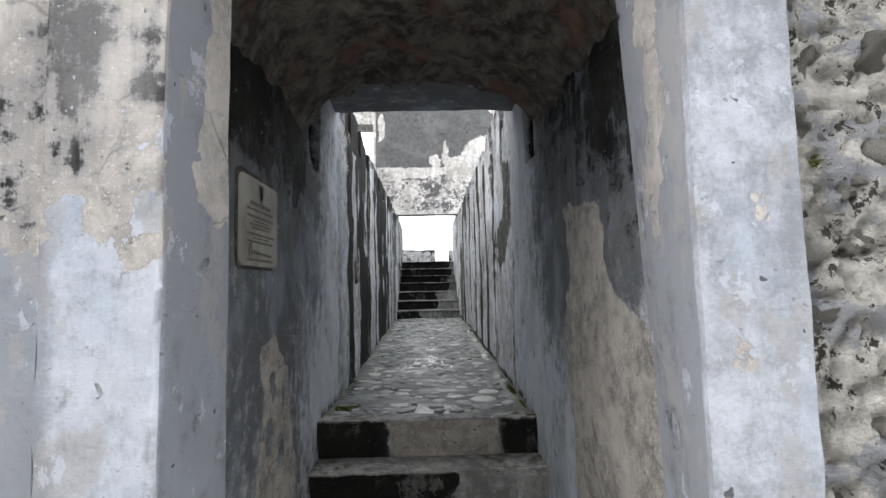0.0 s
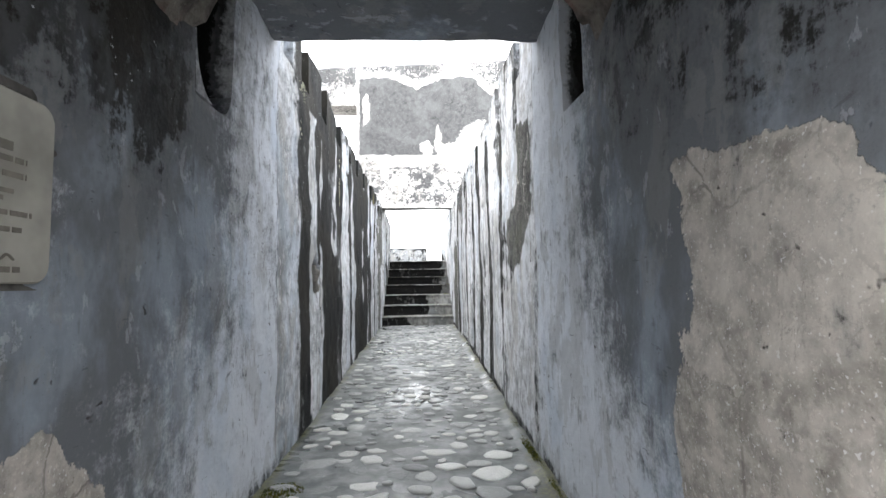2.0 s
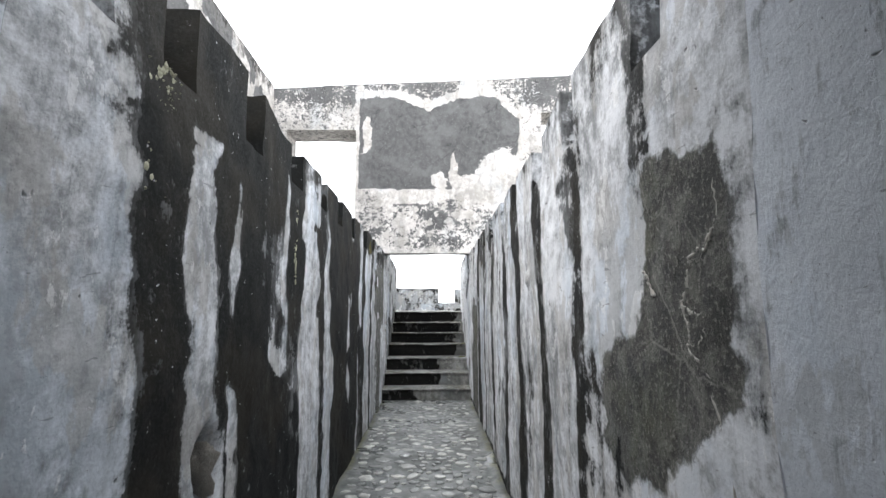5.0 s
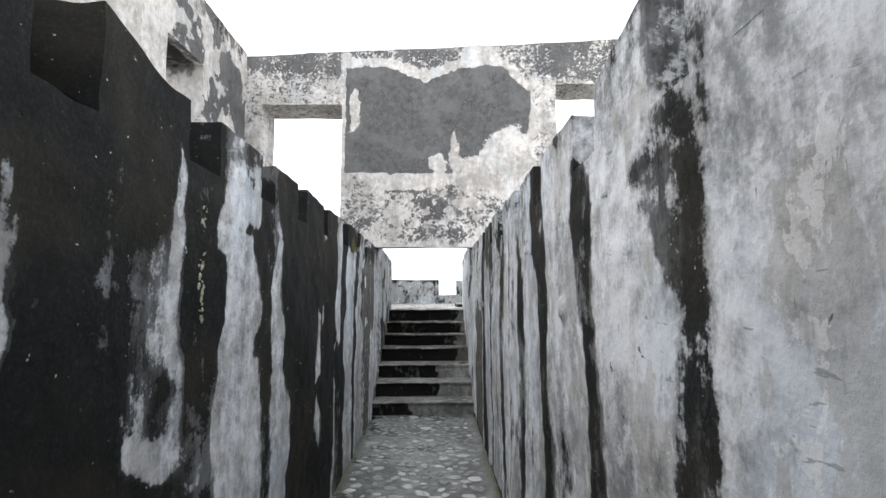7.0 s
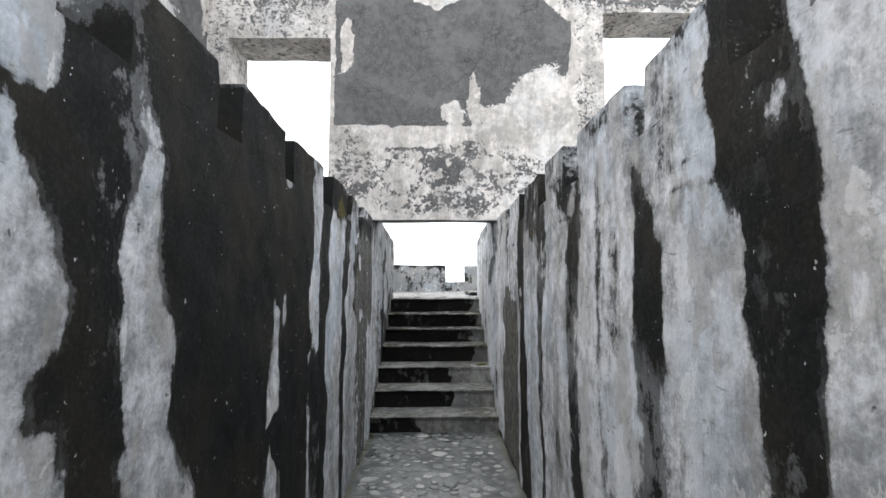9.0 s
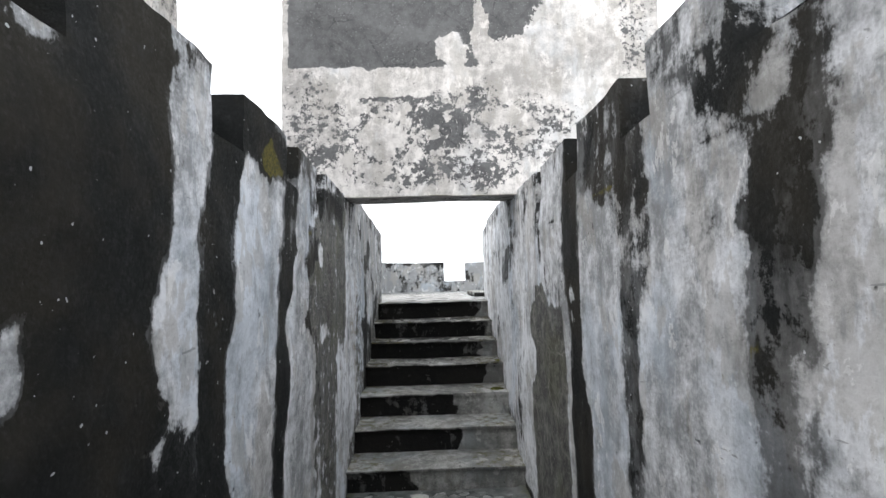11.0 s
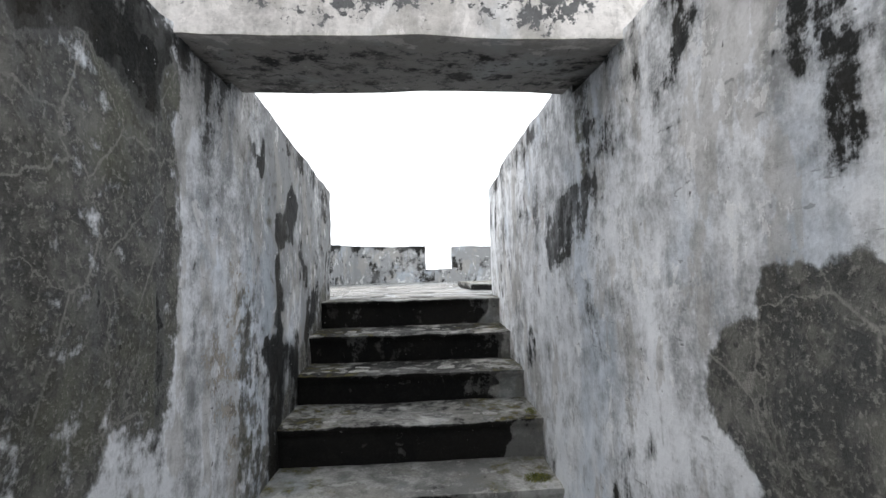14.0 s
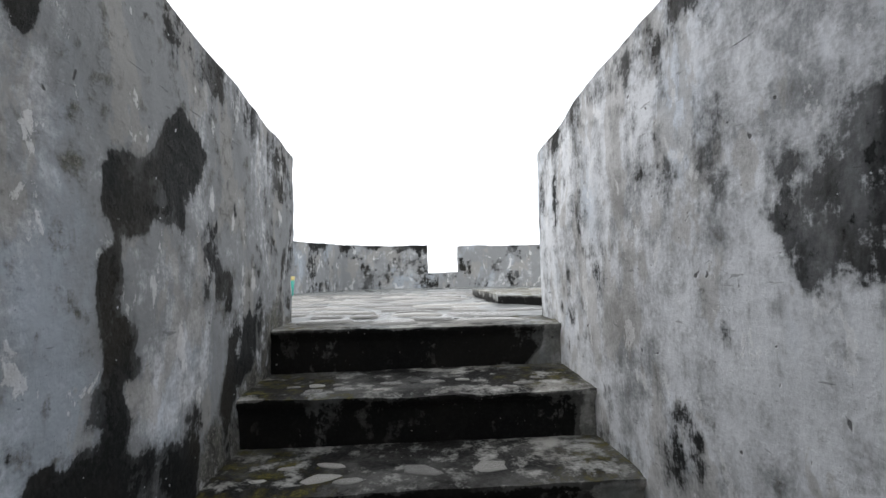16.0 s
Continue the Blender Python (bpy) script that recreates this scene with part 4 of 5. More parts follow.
# ---- cross wall over the stairs, with two window openings ----
def cross_paint(p):
    x, z = p[:, 0], p[:, 2]
    q = np.c_[x, x * 0, z]
    rag = fbm(q, 2.6, 51, 4) - 0.5
    fray = fbm(q, 9, 55, 3) - 0.5
    rx, rz = x + 0.22 * rag + 0.10 * fray, z + 0.30 * rag + 0.12 * fray

    def spot(cx, cz, ax, az):
        return np.clip(3.0 * (1 - np.hypot((rx - cx) / ax, (rz - cz) / az)), 0, 1)
    crest = np.interp(x, (-1.2, -0.6, -0.1, 0.46, 0.92, 1.25), (4.74, 4.72, 4.55, 4.76, 4.76, 4.42)) + 0.14 * fray
    band_up = crest + 0.10 + 0.18 * np.abs(rag)
    panel = step_up(-1.24, -1.20, x + 0.05 * fray) * (1 - step_up(1.24, 1.30, rx)) * step_up(3.24, 3.29, z + 0.06 * fray) * (1 - step_up(crest - 0.02, crest + 0.02, z))
    white = spot(1.02, 3.52, 0.46, 0.46) + spot(0.72, 3.36, 0.5, 0.22) + spot(0.02, 3.38, 0.17, 0.18) + spot(0.27, 3.55, 0.085, 0.36) + spot(-1.10, 4.15, 0.10, 0.34)
    panel = panel * (1 - np.clip(white, 0, 1))
    low = band(z + 0.5 * rag, 2.50, 3.12, 0.16) * band(rx, -1.0, 1.05, 0.2)
    clean = spot(-0.52, 2.72, 0.17, 0.19) + spot(0.85, 2.62, 0.2, 0.12) + spot(0.15, 2.45, 0.30, 0.10) + spot(-0.6, 3.08, 0.4, 0.10)
    low = low * (0.56 + 1.1 * (fbm(q, 4.5, 63, 4) - 0.5) - 0.4 * step_up(0.57, 0.66, fbm(q, 10, 64, 2))) * (1 - np.clip(clean, 0, 1))
    plate = np.hypot((x + 0.52 + 0.05 * fray) / 0.165, (z - 2.705 + 0.06 * fray) / 0.15)
    low = np.where(plate < 1.0, -0.3, np.where(plate < 1.35 + 2.0 * rag, np.maximum(low, 0.54), low))
    above = step_up(0.0, 0.04, z - band_up) * (0.30 + 0.5 * fbm(q, 3.2, 77, 4))
    sides = (step_up(1.28, 1.36, x) + step_up(-1.24, -1.3, x)) * step_up(3.0, 3.2, z) * (0.14 + 0.5 * fbm(q, 3.4, 66, 3) + 0.25 * step_up(4.55, 4.75, z))
    edge = 0.42 * step_up(-0.75, -1.0, x) * (z < 3.24) * (0.5 + fbm(q, 4, 68))
    # Shade of the underside, put into the colour through bare, stain and tone.
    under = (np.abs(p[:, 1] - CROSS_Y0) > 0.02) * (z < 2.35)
    flakes = (0.40 + 1.3 * (fbm(q, 6, 83, 4) - 0.5)) * band(z + 0.3 * rag, 2.33, 2.70, 0.06)
    bare = np.maximum.reduce([panel, low, above, np.clip(sides, 0, 0.75), edge, flakes, 0.40 * under])
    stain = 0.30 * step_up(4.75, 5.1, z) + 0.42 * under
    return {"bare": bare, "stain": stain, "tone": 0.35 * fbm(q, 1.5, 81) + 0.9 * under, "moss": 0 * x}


def cross_top(v):
    v = v.copy()
    soffit = (v[:, 2] < 2.28) & (v[:, 2] > 2.26) & (np.abs(v[:, 0] - 0.1) < 1.2)
    v[soffit, 2] += 0.035 * (v[soffit, 1] - CROSS_Y0) / (CROSS_Y1 - CROSS_Y0)
    high = v[:, 2] > 4.88
    v[high, 2] = 4.88 + 0.055 * (v[high, 0] + 2.57) + 0.05 * (fbm(v[high], 3, 8) - 0.5)
    return v


s = Shell()
for lo, hi in (((-1.27, 0, 2.27), (1.64, 0, 4.9)), ((-3.1, 0, YARD), (-2.35, 0, 4.9)), ((-2.35, 0, 4.21), (-1.27, 0, 4.9)),
               ((1.64, 0, 4.52), (2.75, 0, 4.9)), ((2.75, 0, YARD), (3.4, 0, 4.9)), ((-2.35, 0, YARD), (LEFT - 0.62, 0, 2.27)), ((RIGHT + 0.62, 0, YARD), (2.75, 0, 2.27))):
    s.box((lo[0], CROSS_Y0, lo[2]), (hi[0], CROSS_Y1, hi[2]), 0.15, "xXyYzZ", "y")
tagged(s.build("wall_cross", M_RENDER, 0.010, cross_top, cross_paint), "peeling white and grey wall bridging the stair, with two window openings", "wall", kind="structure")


def high_paint(p):
    q = p.copy()
    n = fbm(q, (1, 2.4, 2.0), 91, 4)
    # Underside of the window head is painted dark, as shade.
    return {"bare": 0.9 * step_up(0.48, 0.6, n), "stain": np.maximum(0.4 * step_up(4.5, 4.9, p[:, 2]) + 0.5 * fbm(q, (1, 4, 0.7), 14) - 0.1, 0.75 * ((np.abs(p[:, 2] - 4.17) < 0.01) & (p[:, 0] < -2.575))), "tone": 0.3 * n, "moss": 0 * n}


s = Shell()
HY0, WY0, WY1 = 4.4, 8.55, 9.25
s.box((-3.1, HY0, YARD), (-2.57, WY0, 4.92), 0.15, "xXyYZ", "X")
s.box((-3.1, WY1, YARD), (-2.57, CROSS_Y0, 4.92), 0.15, "xXyYZ", "X")
s.box((-3.1, WY0, 4.17), (-2.57, WY1, 4.92), 0.15, "xXzZ", "X")
s.box((-3.1, WY0, YARD), (-2.57, WY1, 2.9), 0.15, "xXZ", "X")
tagged(s.build("wall_side", M_RENDER, 0.010, None, high_paint), "peeling grey and white side wall with a window opening", "wall", kind="structure")


# ---- gatehouse: front, jambs, passage, vault ----
def front_paint(p):
    x, z = p[:, 0], p[:, 2]
    rag = fbm(p, 8.0, 101, 4) - 0.5
    left = step_up(0.0, 0.04, z - (0.86 + 1.10 * (x + 0.95) + 0.40 * rag)) * step_up(0.2, 0.1, x)
    dull = step_up(-0.91, -0.95, x)
    bare = np.maximum(left * (1 - 0.8 * dull * step_up(0.95, 0.85, z + 0.2 * rag)), 0.62 * step_up(0.62, 0.7, fbm(p, 5, 111)))
    bare = np.where(x > 0.3, 0.55 * step_up(0.60, 0.68, fbm(p, (6, 6, 3), 121)), bare)
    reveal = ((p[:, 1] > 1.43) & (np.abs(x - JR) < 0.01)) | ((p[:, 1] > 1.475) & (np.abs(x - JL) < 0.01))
    bare = np.where(reveal & (x < 0), 0.8 * step_up(0.02, 0.08, z - 0.95 + 0.5 * rag) * step_up(1.55, 1.62, p[:, 1] + 0.3 * rag), bare)
    bare = np.where(reveal & (x > 0), 0.75 * band(p[:, 1] + 0.25 * rag, 1.52, 1.64, 0.03) * step_up(0.85, 0.95, z), bare)
    # Mottled wash; shade painted in too: reveals darker, east jamb darker upwards.
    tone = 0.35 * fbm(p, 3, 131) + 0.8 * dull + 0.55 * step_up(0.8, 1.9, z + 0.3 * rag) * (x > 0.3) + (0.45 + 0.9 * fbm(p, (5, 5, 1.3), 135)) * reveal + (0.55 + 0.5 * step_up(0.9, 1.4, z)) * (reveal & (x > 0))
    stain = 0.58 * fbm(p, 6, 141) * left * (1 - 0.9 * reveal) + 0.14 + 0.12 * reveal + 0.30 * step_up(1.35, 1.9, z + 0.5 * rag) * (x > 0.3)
    return {"bare": bare, "tone": tone, "stain": stain, "moss": 0 * x}


JL, JR = -0.68, 0.40
s = Shell()
s.box((-0.95, 1.47, YARD), (JL, 1.74, 3.2), 0.12, "xXyYZ", "yX")
s.box((-4.5, 1.51, YARD), (-0.95, 1.74, 3.2), 0.12, "yYZx", "y")
s.box((JR, 1.40, YARD), (0.605, 1.74, 3.2), 0.12, "xXyYZ", "yx")
s.box((0.605, 1.55, YARD), (4.5, 1.74, 3.2), 0.12, "YZX")
s.box((JL, 1.40, 2.2), (JR, 1.74, 3.2), 0.12, "yYzZ")


def gate_lean(v):
    """The reveals splay a little, and the east one leans."""
    v = v.copy()
    jamb = np.abs(v[:, 0] - JR) < 1e-4
    back = np.clip((v[:, 1] - 1.40) / 0.34, 0, 1)
    v[jamb, 0] += -0.012 + 0.034 * back[jamb] - 0.05 * (v[jamb, 2] - 0.95) * back[jamb]
    jamb = np.abs(v[:, 0] - JL) < 1e-4
    v[jamb, 0] -= 0.03 * (1 - back[jamb])
    return v


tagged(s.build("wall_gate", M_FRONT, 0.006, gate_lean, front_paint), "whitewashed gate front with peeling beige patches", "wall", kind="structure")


s = Shell()
s.sheet((0.600, 1.47, YARD), (1.9, 0, 0), (0, 0, 4.0), 110, 220)


def mortar_shape(v):
    v = v.copy()
    v[:, 1] += 0.045 * (fbm(v, (7, 1, 9), 301, 4) - 0.5) + 0.035 * (fbm(v, (26, 1, 30), 305, 3) - 0.5)
    ridge = 1 - 2 * np.abs(fbm(v, (9, 1, 12), 309, 3) - 0.5)
    v[:, 1] += 0.025 * step_up(0.88, 0.99, ridge)
    return v


rubble_wall = tagged(s.build("wall_rubble", M_MORTAR, 0.004, mortar_shape), "rough rubble masonry with crumbling beige mortar", "wall", kind="structure")


def passage_paint(p):
    x, y, z = p[:, 0], p[:, 1], p[:, 2]
    rag = fbm(p, 4.2, 151, 4) - 0.5
    east = x > 0
    marks = {"bare": 0 * y, "halo": 0 * y}
    lay_patches("pass_w", p, marks, ~east)
    lay_patches("pass_e", p, marks, east)
    bare, halo = marks["bare"], marks["halo"]
    # Wash tone with light painted in: paler low and by the corridor.
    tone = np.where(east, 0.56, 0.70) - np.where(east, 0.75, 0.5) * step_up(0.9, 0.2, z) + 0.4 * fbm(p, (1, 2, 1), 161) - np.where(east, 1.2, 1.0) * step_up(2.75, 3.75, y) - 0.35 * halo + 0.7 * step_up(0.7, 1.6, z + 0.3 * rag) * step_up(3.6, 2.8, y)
    # Algae at random, plus shade under the vault painted darker upwards.
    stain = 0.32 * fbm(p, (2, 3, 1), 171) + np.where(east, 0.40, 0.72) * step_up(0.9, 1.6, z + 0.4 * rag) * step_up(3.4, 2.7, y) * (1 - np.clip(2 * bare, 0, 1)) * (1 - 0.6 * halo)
    stain = stain + 0.35 * step_up(0.12, 0.0, z) * step_up(3.4, 3.45, y)
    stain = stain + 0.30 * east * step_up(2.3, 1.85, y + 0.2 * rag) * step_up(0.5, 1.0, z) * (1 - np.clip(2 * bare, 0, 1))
    # Inside the pivot sockets the shade is painted black.
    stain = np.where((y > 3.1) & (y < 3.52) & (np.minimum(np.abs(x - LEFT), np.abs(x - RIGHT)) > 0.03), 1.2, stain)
    return {"bare": bare, "tone": tone, "stain": stain, "moss": 0.45 * step_up(0.3, 0.0, z) * fbm(p, 3, 181)}


def passage_wall(name, inner, sign, y0, y1, z0, z1):
    """Thick wall with a socket for the gate's pivot let into it."""
    s = Shell()
    face, back = ("X", inner - 0.8) if sign < 0 else ("x", inner + 0.8)

    def piece(a, b, c, d, faces):
        s.box((min(inner, back), a, c), (max(inner, back), b, d), 0.12, faces, face)
    piece(1.74, y0, YARD, 2.6, "yYZ" + face)
    piece(y1, 4.0, YARD, 2.6, "yYZ" + face)
    piece(y0, y1, YARD, z0, "Z" + face)
    piece(y0, y1, z1, 2.6, "z" + face)
    deep = inner + sign * 0.28
    s.box((min(deep, back), y0, z0), (max(deep, back), y1, z1), 0.12, face)
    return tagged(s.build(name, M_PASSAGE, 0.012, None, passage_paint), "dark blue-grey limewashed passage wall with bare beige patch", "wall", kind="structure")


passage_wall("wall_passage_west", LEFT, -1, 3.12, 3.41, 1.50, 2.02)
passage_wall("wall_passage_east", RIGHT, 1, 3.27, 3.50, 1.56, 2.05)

# rounded lower corners of the west socket
for y_c, turn in ((3.12, 1), (3.41, -1)):
    bm = bmesh.new()
    r = 0.13 if turn > 0 else 0.08
    ring = [(y_c, 1.50)] + [(y_c + turn * r * (1 - math.cos(a)), 1.50 + 1.6 * r * (1 - math.sin(a))) for a in np.linspace(0, math.pi / 2, 8)]
    fa = [bm.verts.new((LEFT - 0.004, y, z)) for y, z in ring]
    fb = [bm.verts.new((LEFT - 0.28, y, z)) for y, z in ring]
    bm.faces.new(fa)
    bm.faces.new(fb[::-1])
    for k in range(len(ring)):
        bm.faces.new((fa[k], fa[k - 1], fb[k - 1], fb[k]))
    bmesh.ops.recalc_face_normals(bm, faces=bm.faces[:])
    trim = tagged(part("trim", bm, M_PASSAGE), "dark plaster fillet of a socket", "wall", kind="structure")
    trim.data.attributes.new("tone", "FLOAT", "POINT").data.foreach_set("value", [0.45] * len(trim.data.vertices))
    trim.data.attributes.new("stain", "FLOAT", "POINT").data.foreach_set("value", [0.3] * len(trim.data.vertices))

MID, HALF = (LEFT + RIGHT) / 2, (RIGHT - LEFT) / 2 + 0.02


def vault_z(x):
    return 1.60 + 0.36 * np.clip(1 - np.abs((x - MID) / HALF) ** 2.3, 0, 1) ** 0.55


def vault_shape(v):
    v = v.copy()
    low = v[:, 2] < 1.0
    v[:, 2] = np.where(low, vault_z(v[:, 0]), v[:, 2])
    lump = 0.17 * (fbm(v, 5, 191, 4) - 0.5) + 0.06 * (fbm(v, 16, 193, 3) - 0.5)
    v[:, 2] += np.where(low, lump, 0)
    v[:, 1] += np.where(low & (v[:, 1] > 3.0), 0.14 * (fbm(v, (7, 0, 7), 195) - 0.5), 0)
    return v


s = Shell()
s.sheet((MID - HALF, 1.70, 0), (0, 1.42, 0), (2 * HALF, 0, 0), 70, 70)
s.sheet((MID - HALF, 3.12, 0), (0, 0, 2.5), (2 * HALF, 0, 0), 1, 70)
s.sheet((MID - HALF, 1.70, 2.5), (2 * HALF, 0, 0), (0, 1.42, 0), 4, 4)
tagged(s.build("ceiling_vault", M_RUBBLE, 0.012, vault_shape), "sooty brown rubble vault over the gate passage", "ceiling", kind="structure")

s = Shell()
s.box((LEFT - 0.1, 3.0, 2.075), (RIGHT + 0.1, 3.90, 2.5), 0.1, "yYzZxX", "z")
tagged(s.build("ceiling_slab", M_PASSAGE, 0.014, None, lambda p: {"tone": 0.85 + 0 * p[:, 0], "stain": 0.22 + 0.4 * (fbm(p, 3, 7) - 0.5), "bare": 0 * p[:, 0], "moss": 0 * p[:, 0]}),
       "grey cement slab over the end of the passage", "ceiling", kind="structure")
s = Shell()
s.box((-1.7, 1.74, 2.5), (1.4, 4.0, 3.2), 0.3, "xXYzZ")
tagged(s.build("ceiling_roof", M_WALL, 0.01, None, None), "grey plastered roof of the gatehouse", "roof", kind="structure")


# ---- unseen plain wall behind, added to hold back skylight and close the place ----
s = Shell()
s.box((-5.5, -4.4, YARD), (5.5, -3.8, 4.2), 0.4, "xXyYZ")
s.box((-5.5, -3.8, YARD), (-5.0, 1.45, 3.6), 0.4, "xXyYZ")
s.box((5.0, -3.8, YARD), (5.5, 1.45, 3.6), 0.4, "xXyYZ")
tagged(s.build("wall_court", M_WALL, 0.01, None, lambda p: {"tone": 0.5 + 0 * p[:, 0]}), "plain grey plastered court wall before the gate", "wall", kind="structure")


# ---- ground, floors and steps ----
# Unseen ground, made pale to bounce light up at the gate and passage.
s = Shell()
s.sheet((-400, -400, YARD), (800, 0, 0), (0, 800, 0), 40, 40)
tagged(s.build("ground", M_GROUND, 0.0), "pale trodden earth outside the gate", "ground", kind="structure")


def floor_paint(p):
    x = p[:, 0]
    edge = np.maximum(step_up(0.34, 0.48, x), step_up(-0.70, -0.80, x))
    return {"moss": 0.62 * edge + 0.35 * fbm(p, (1.5, 1.5, 1), 201) + 0.25 * step_up(4.2, 3.6, p[:, 1]) - 0.1}


def floor_shape(v):
    v = v.copy()
    top = v[:, 2] > -0.01
    v[top, 2] = floor_z(v[top, 1])
    gut = step_up(0.40, 0.46, v[:, 0])
    v[top, 2] += 0.03 * gut[top] * vnoise(v[top], 7, 3)
    return v


s = Shell()
s.box((LEFT - 0.02, LAND, YARD), (RIGHT + 0.02, STAIR_Y[0] + 0.1, 0), 0.15, "yZ", "yZ")
corridor_floor = s.build("floor", M_FLOOR, 0.007, floor_shape, floor_paint)
tagged(corridor_floor, "grey cement floor set with river cobbles, mossy edges", "floor", kind="structure")


def riser_paint(pale, grime=0.30):
    def paint(p):
        x, z = p[:, 0], p[:, 2]
        rag = fbm(p, 5, 211, 3) - 0.5
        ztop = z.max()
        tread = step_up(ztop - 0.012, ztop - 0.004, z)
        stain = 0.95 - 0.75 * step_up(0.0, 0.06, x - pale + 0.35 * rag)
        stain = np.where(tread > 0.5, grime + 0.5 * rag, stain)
        moss = tread * (0.40 * step_up(0.15, 0.45, np.abs(x + 0.16) + 0.6 * rag) + 0.14)
        return {"stain": stain, "tone": 0.3 + 0.5 * rag, "bare": 0.2 + 0.5 * rag, "moss": moss}
    return paint


stairs = tagged(new("stairs"), "black-stained cement stair with worn grey treads", "stairs", kind="structure")
for k, (y, z) in enumerate(zip(STAIR_Y, STAIR_Z)):
    far = STAIR_Y[k + 1] + 0.03 if k < 6 else END_R + 0.1
    s = Shell()
    s.box((LEFT - 0.02, y, z - 0.24), (RIGHT + 0.02, far, z), 0.09, "yZ", "yZ")

    def worn(v, z=z, y=y):
        v = v.copy()
        lip = (v[:, 2] > z - 0.02) & (v[:, 1] < y + 0.03)
        v[lip, 1] += 0.03 * (fbm(v[lip], 3.0, 17) - 0.5) - 0.008
        v[lip, 2] -= 0.012 * fbm(v[lip], 5, 19)
        low = v[:, 2] < z - 0.05
        v[low, 1] += 0.012
        return v
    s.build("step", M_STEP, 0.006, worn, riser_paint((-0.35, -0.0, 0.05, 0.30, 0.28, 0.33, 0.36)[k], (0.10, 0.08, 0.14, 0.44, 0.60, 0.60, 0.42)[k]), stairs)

gate_steps = tagged(new("gate_steps"), "damp black and grey cement steps up to the passage", "steps", kind="structure")
for k, (y, z) in enumerate(((3.14, -0.205), (2.86, -0.40), (2.58, -0.59))):
    s = Shell()
    s.box((LEFT - 0.02, y, z - 0.24), (RIGHT + 0.02, y + 0.3, z), 0.09, "yZ", "yZ")
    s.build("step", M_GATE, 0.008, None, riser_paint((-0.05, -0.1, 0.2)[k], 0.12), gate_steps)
s = Shell()
s.box((LEFT - 0.02, LAND - 0.02, -0.25), (RIGHT + 0.02, LAND + 0.12, 0.006), 0.09, "yZ", "yZ")


def threshold_paint(p):
    tags = riser_paint(-0.42)(p)
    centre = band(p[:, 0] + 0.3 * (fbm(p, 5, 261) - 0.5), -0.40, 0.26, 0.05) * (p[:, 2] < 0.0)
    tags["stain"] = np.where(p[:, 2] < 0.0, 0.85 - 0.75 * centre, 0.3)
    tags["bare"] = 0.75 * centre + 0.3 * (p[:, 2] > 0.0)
    return tags


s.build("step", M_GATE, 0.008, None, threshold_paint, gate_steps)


# ---- terrace and parapet ----
def terrace_paint(p):
    return {"moss": 0.3 * fbm(p, 2, 221)}


s = Shell()
s.box((-5.0, END_R, YARD), (5.6, 18.9, TERRACE - 0.004), 0.25, "xXyYZ", "Z")
terrace = tagged(s.build("terrace", M_FLOOR, 0.008, None, terrace_paint), "grey stone-paved terrace at the head of the stair", "terrace", kind="structure")


def parapet_paint(p):
    n = fbm(p, 4.0, 231, 4)
    return {"stain": 0.50 * step_up(0.46, 0.60, n) + 0.3 * step_up(1.9, 2.05, p[:, 2]), "tone": 0.45 + 0.4 * fbm(p, 3, 241), "bare": 0.5 * fbm(p, 3, 251), "moss": 0 * n}


def parapet_run(name, pts, z0, z1):
    """A low wall along a line of plan points, 0.38 m thick, thickness outwards."""
    s = Shell()
    c = Vector((0.4, 13.0))
    for (xa, ya), (xb, yb) in zip(pts, pts[1:]):
        d = Vector((xb - xa, yb - ya))
        out = Vector((d.y, -d.x)).normalized()
        if out.dot(Vector((xa, ya)) - c) < 0:
            out = -out
        o = out * 0.38
        k = max(2, round(d.length / 0.05))
        kz = max(2, round((z1 - z0) / 0.04))
        s.sheet((xa, ya, z0), (d.x, d.y, 0), (0, 0, z1 - z0), k, kz)
        s.sheet((xa, ya, z1), (d.x, d.y, 0), (o.x, o.y, 0), k, 4)
        s.sheet((xa + o.x, ya + o.y, z0), (d.x, d.y, 0), (0, 0, z1 - z0), k, 3)
        s.sheet((xa, ya, z0), (o.x, o.y, 0), (0, 0, z1 - z0), 4, kz)
        s.sheet((xb, yb, z0), (o.x, o.y, 0), (0, 0, z1 - z0), 4, kz)
    return tagged(s.build(name, M_WALL, 0.012, None, parapet_paint), "low lichen-grey parapet of the terrace", "parapet", kind="structure")


def arc(a0, a1, n):
    return [(0.4 + 4.45 * math.sin(a), 13.5 + 4.45 * math.cos(a)) for a in np.linspace(a0, a1, n)]


NOTCH_A, NOTCH_B = -0.066, 0.044
parapet_run("parapet_west", [(-4.6, 13.2), (-2.7, 14.6), (-1.72, 16.35)] + arc(-0.36, NOTCH_A, 9), TERRACE - 0.01, 2.05)
parapet_run("parapet_sill", arc(NOTCH_A, NOTCH_B, 3), TERRACE - 0.01, 1.62)
parapet_run("parapet_east", arc(NOTCH_B, 1.5, 28), TERRACE - 0.01, 2.03)

s = Shell()
s.box((0.44, 13.62, TERRACE - 0.01), (3.0, 15.0, TERRACE + 0.065), 0.1, "xyZ", "y")
tagged(s.build("kerb", M_STEP, 0.01, lambda v: np.c_[v[:, 0], v[:, 1] + 0.8 * np.clip(0.75 - v[:, 0], 0, 1), v[:, 2]], riser_paint(2.0)), "low dark cement kerb on the terrace", "kerb", kind="structure")


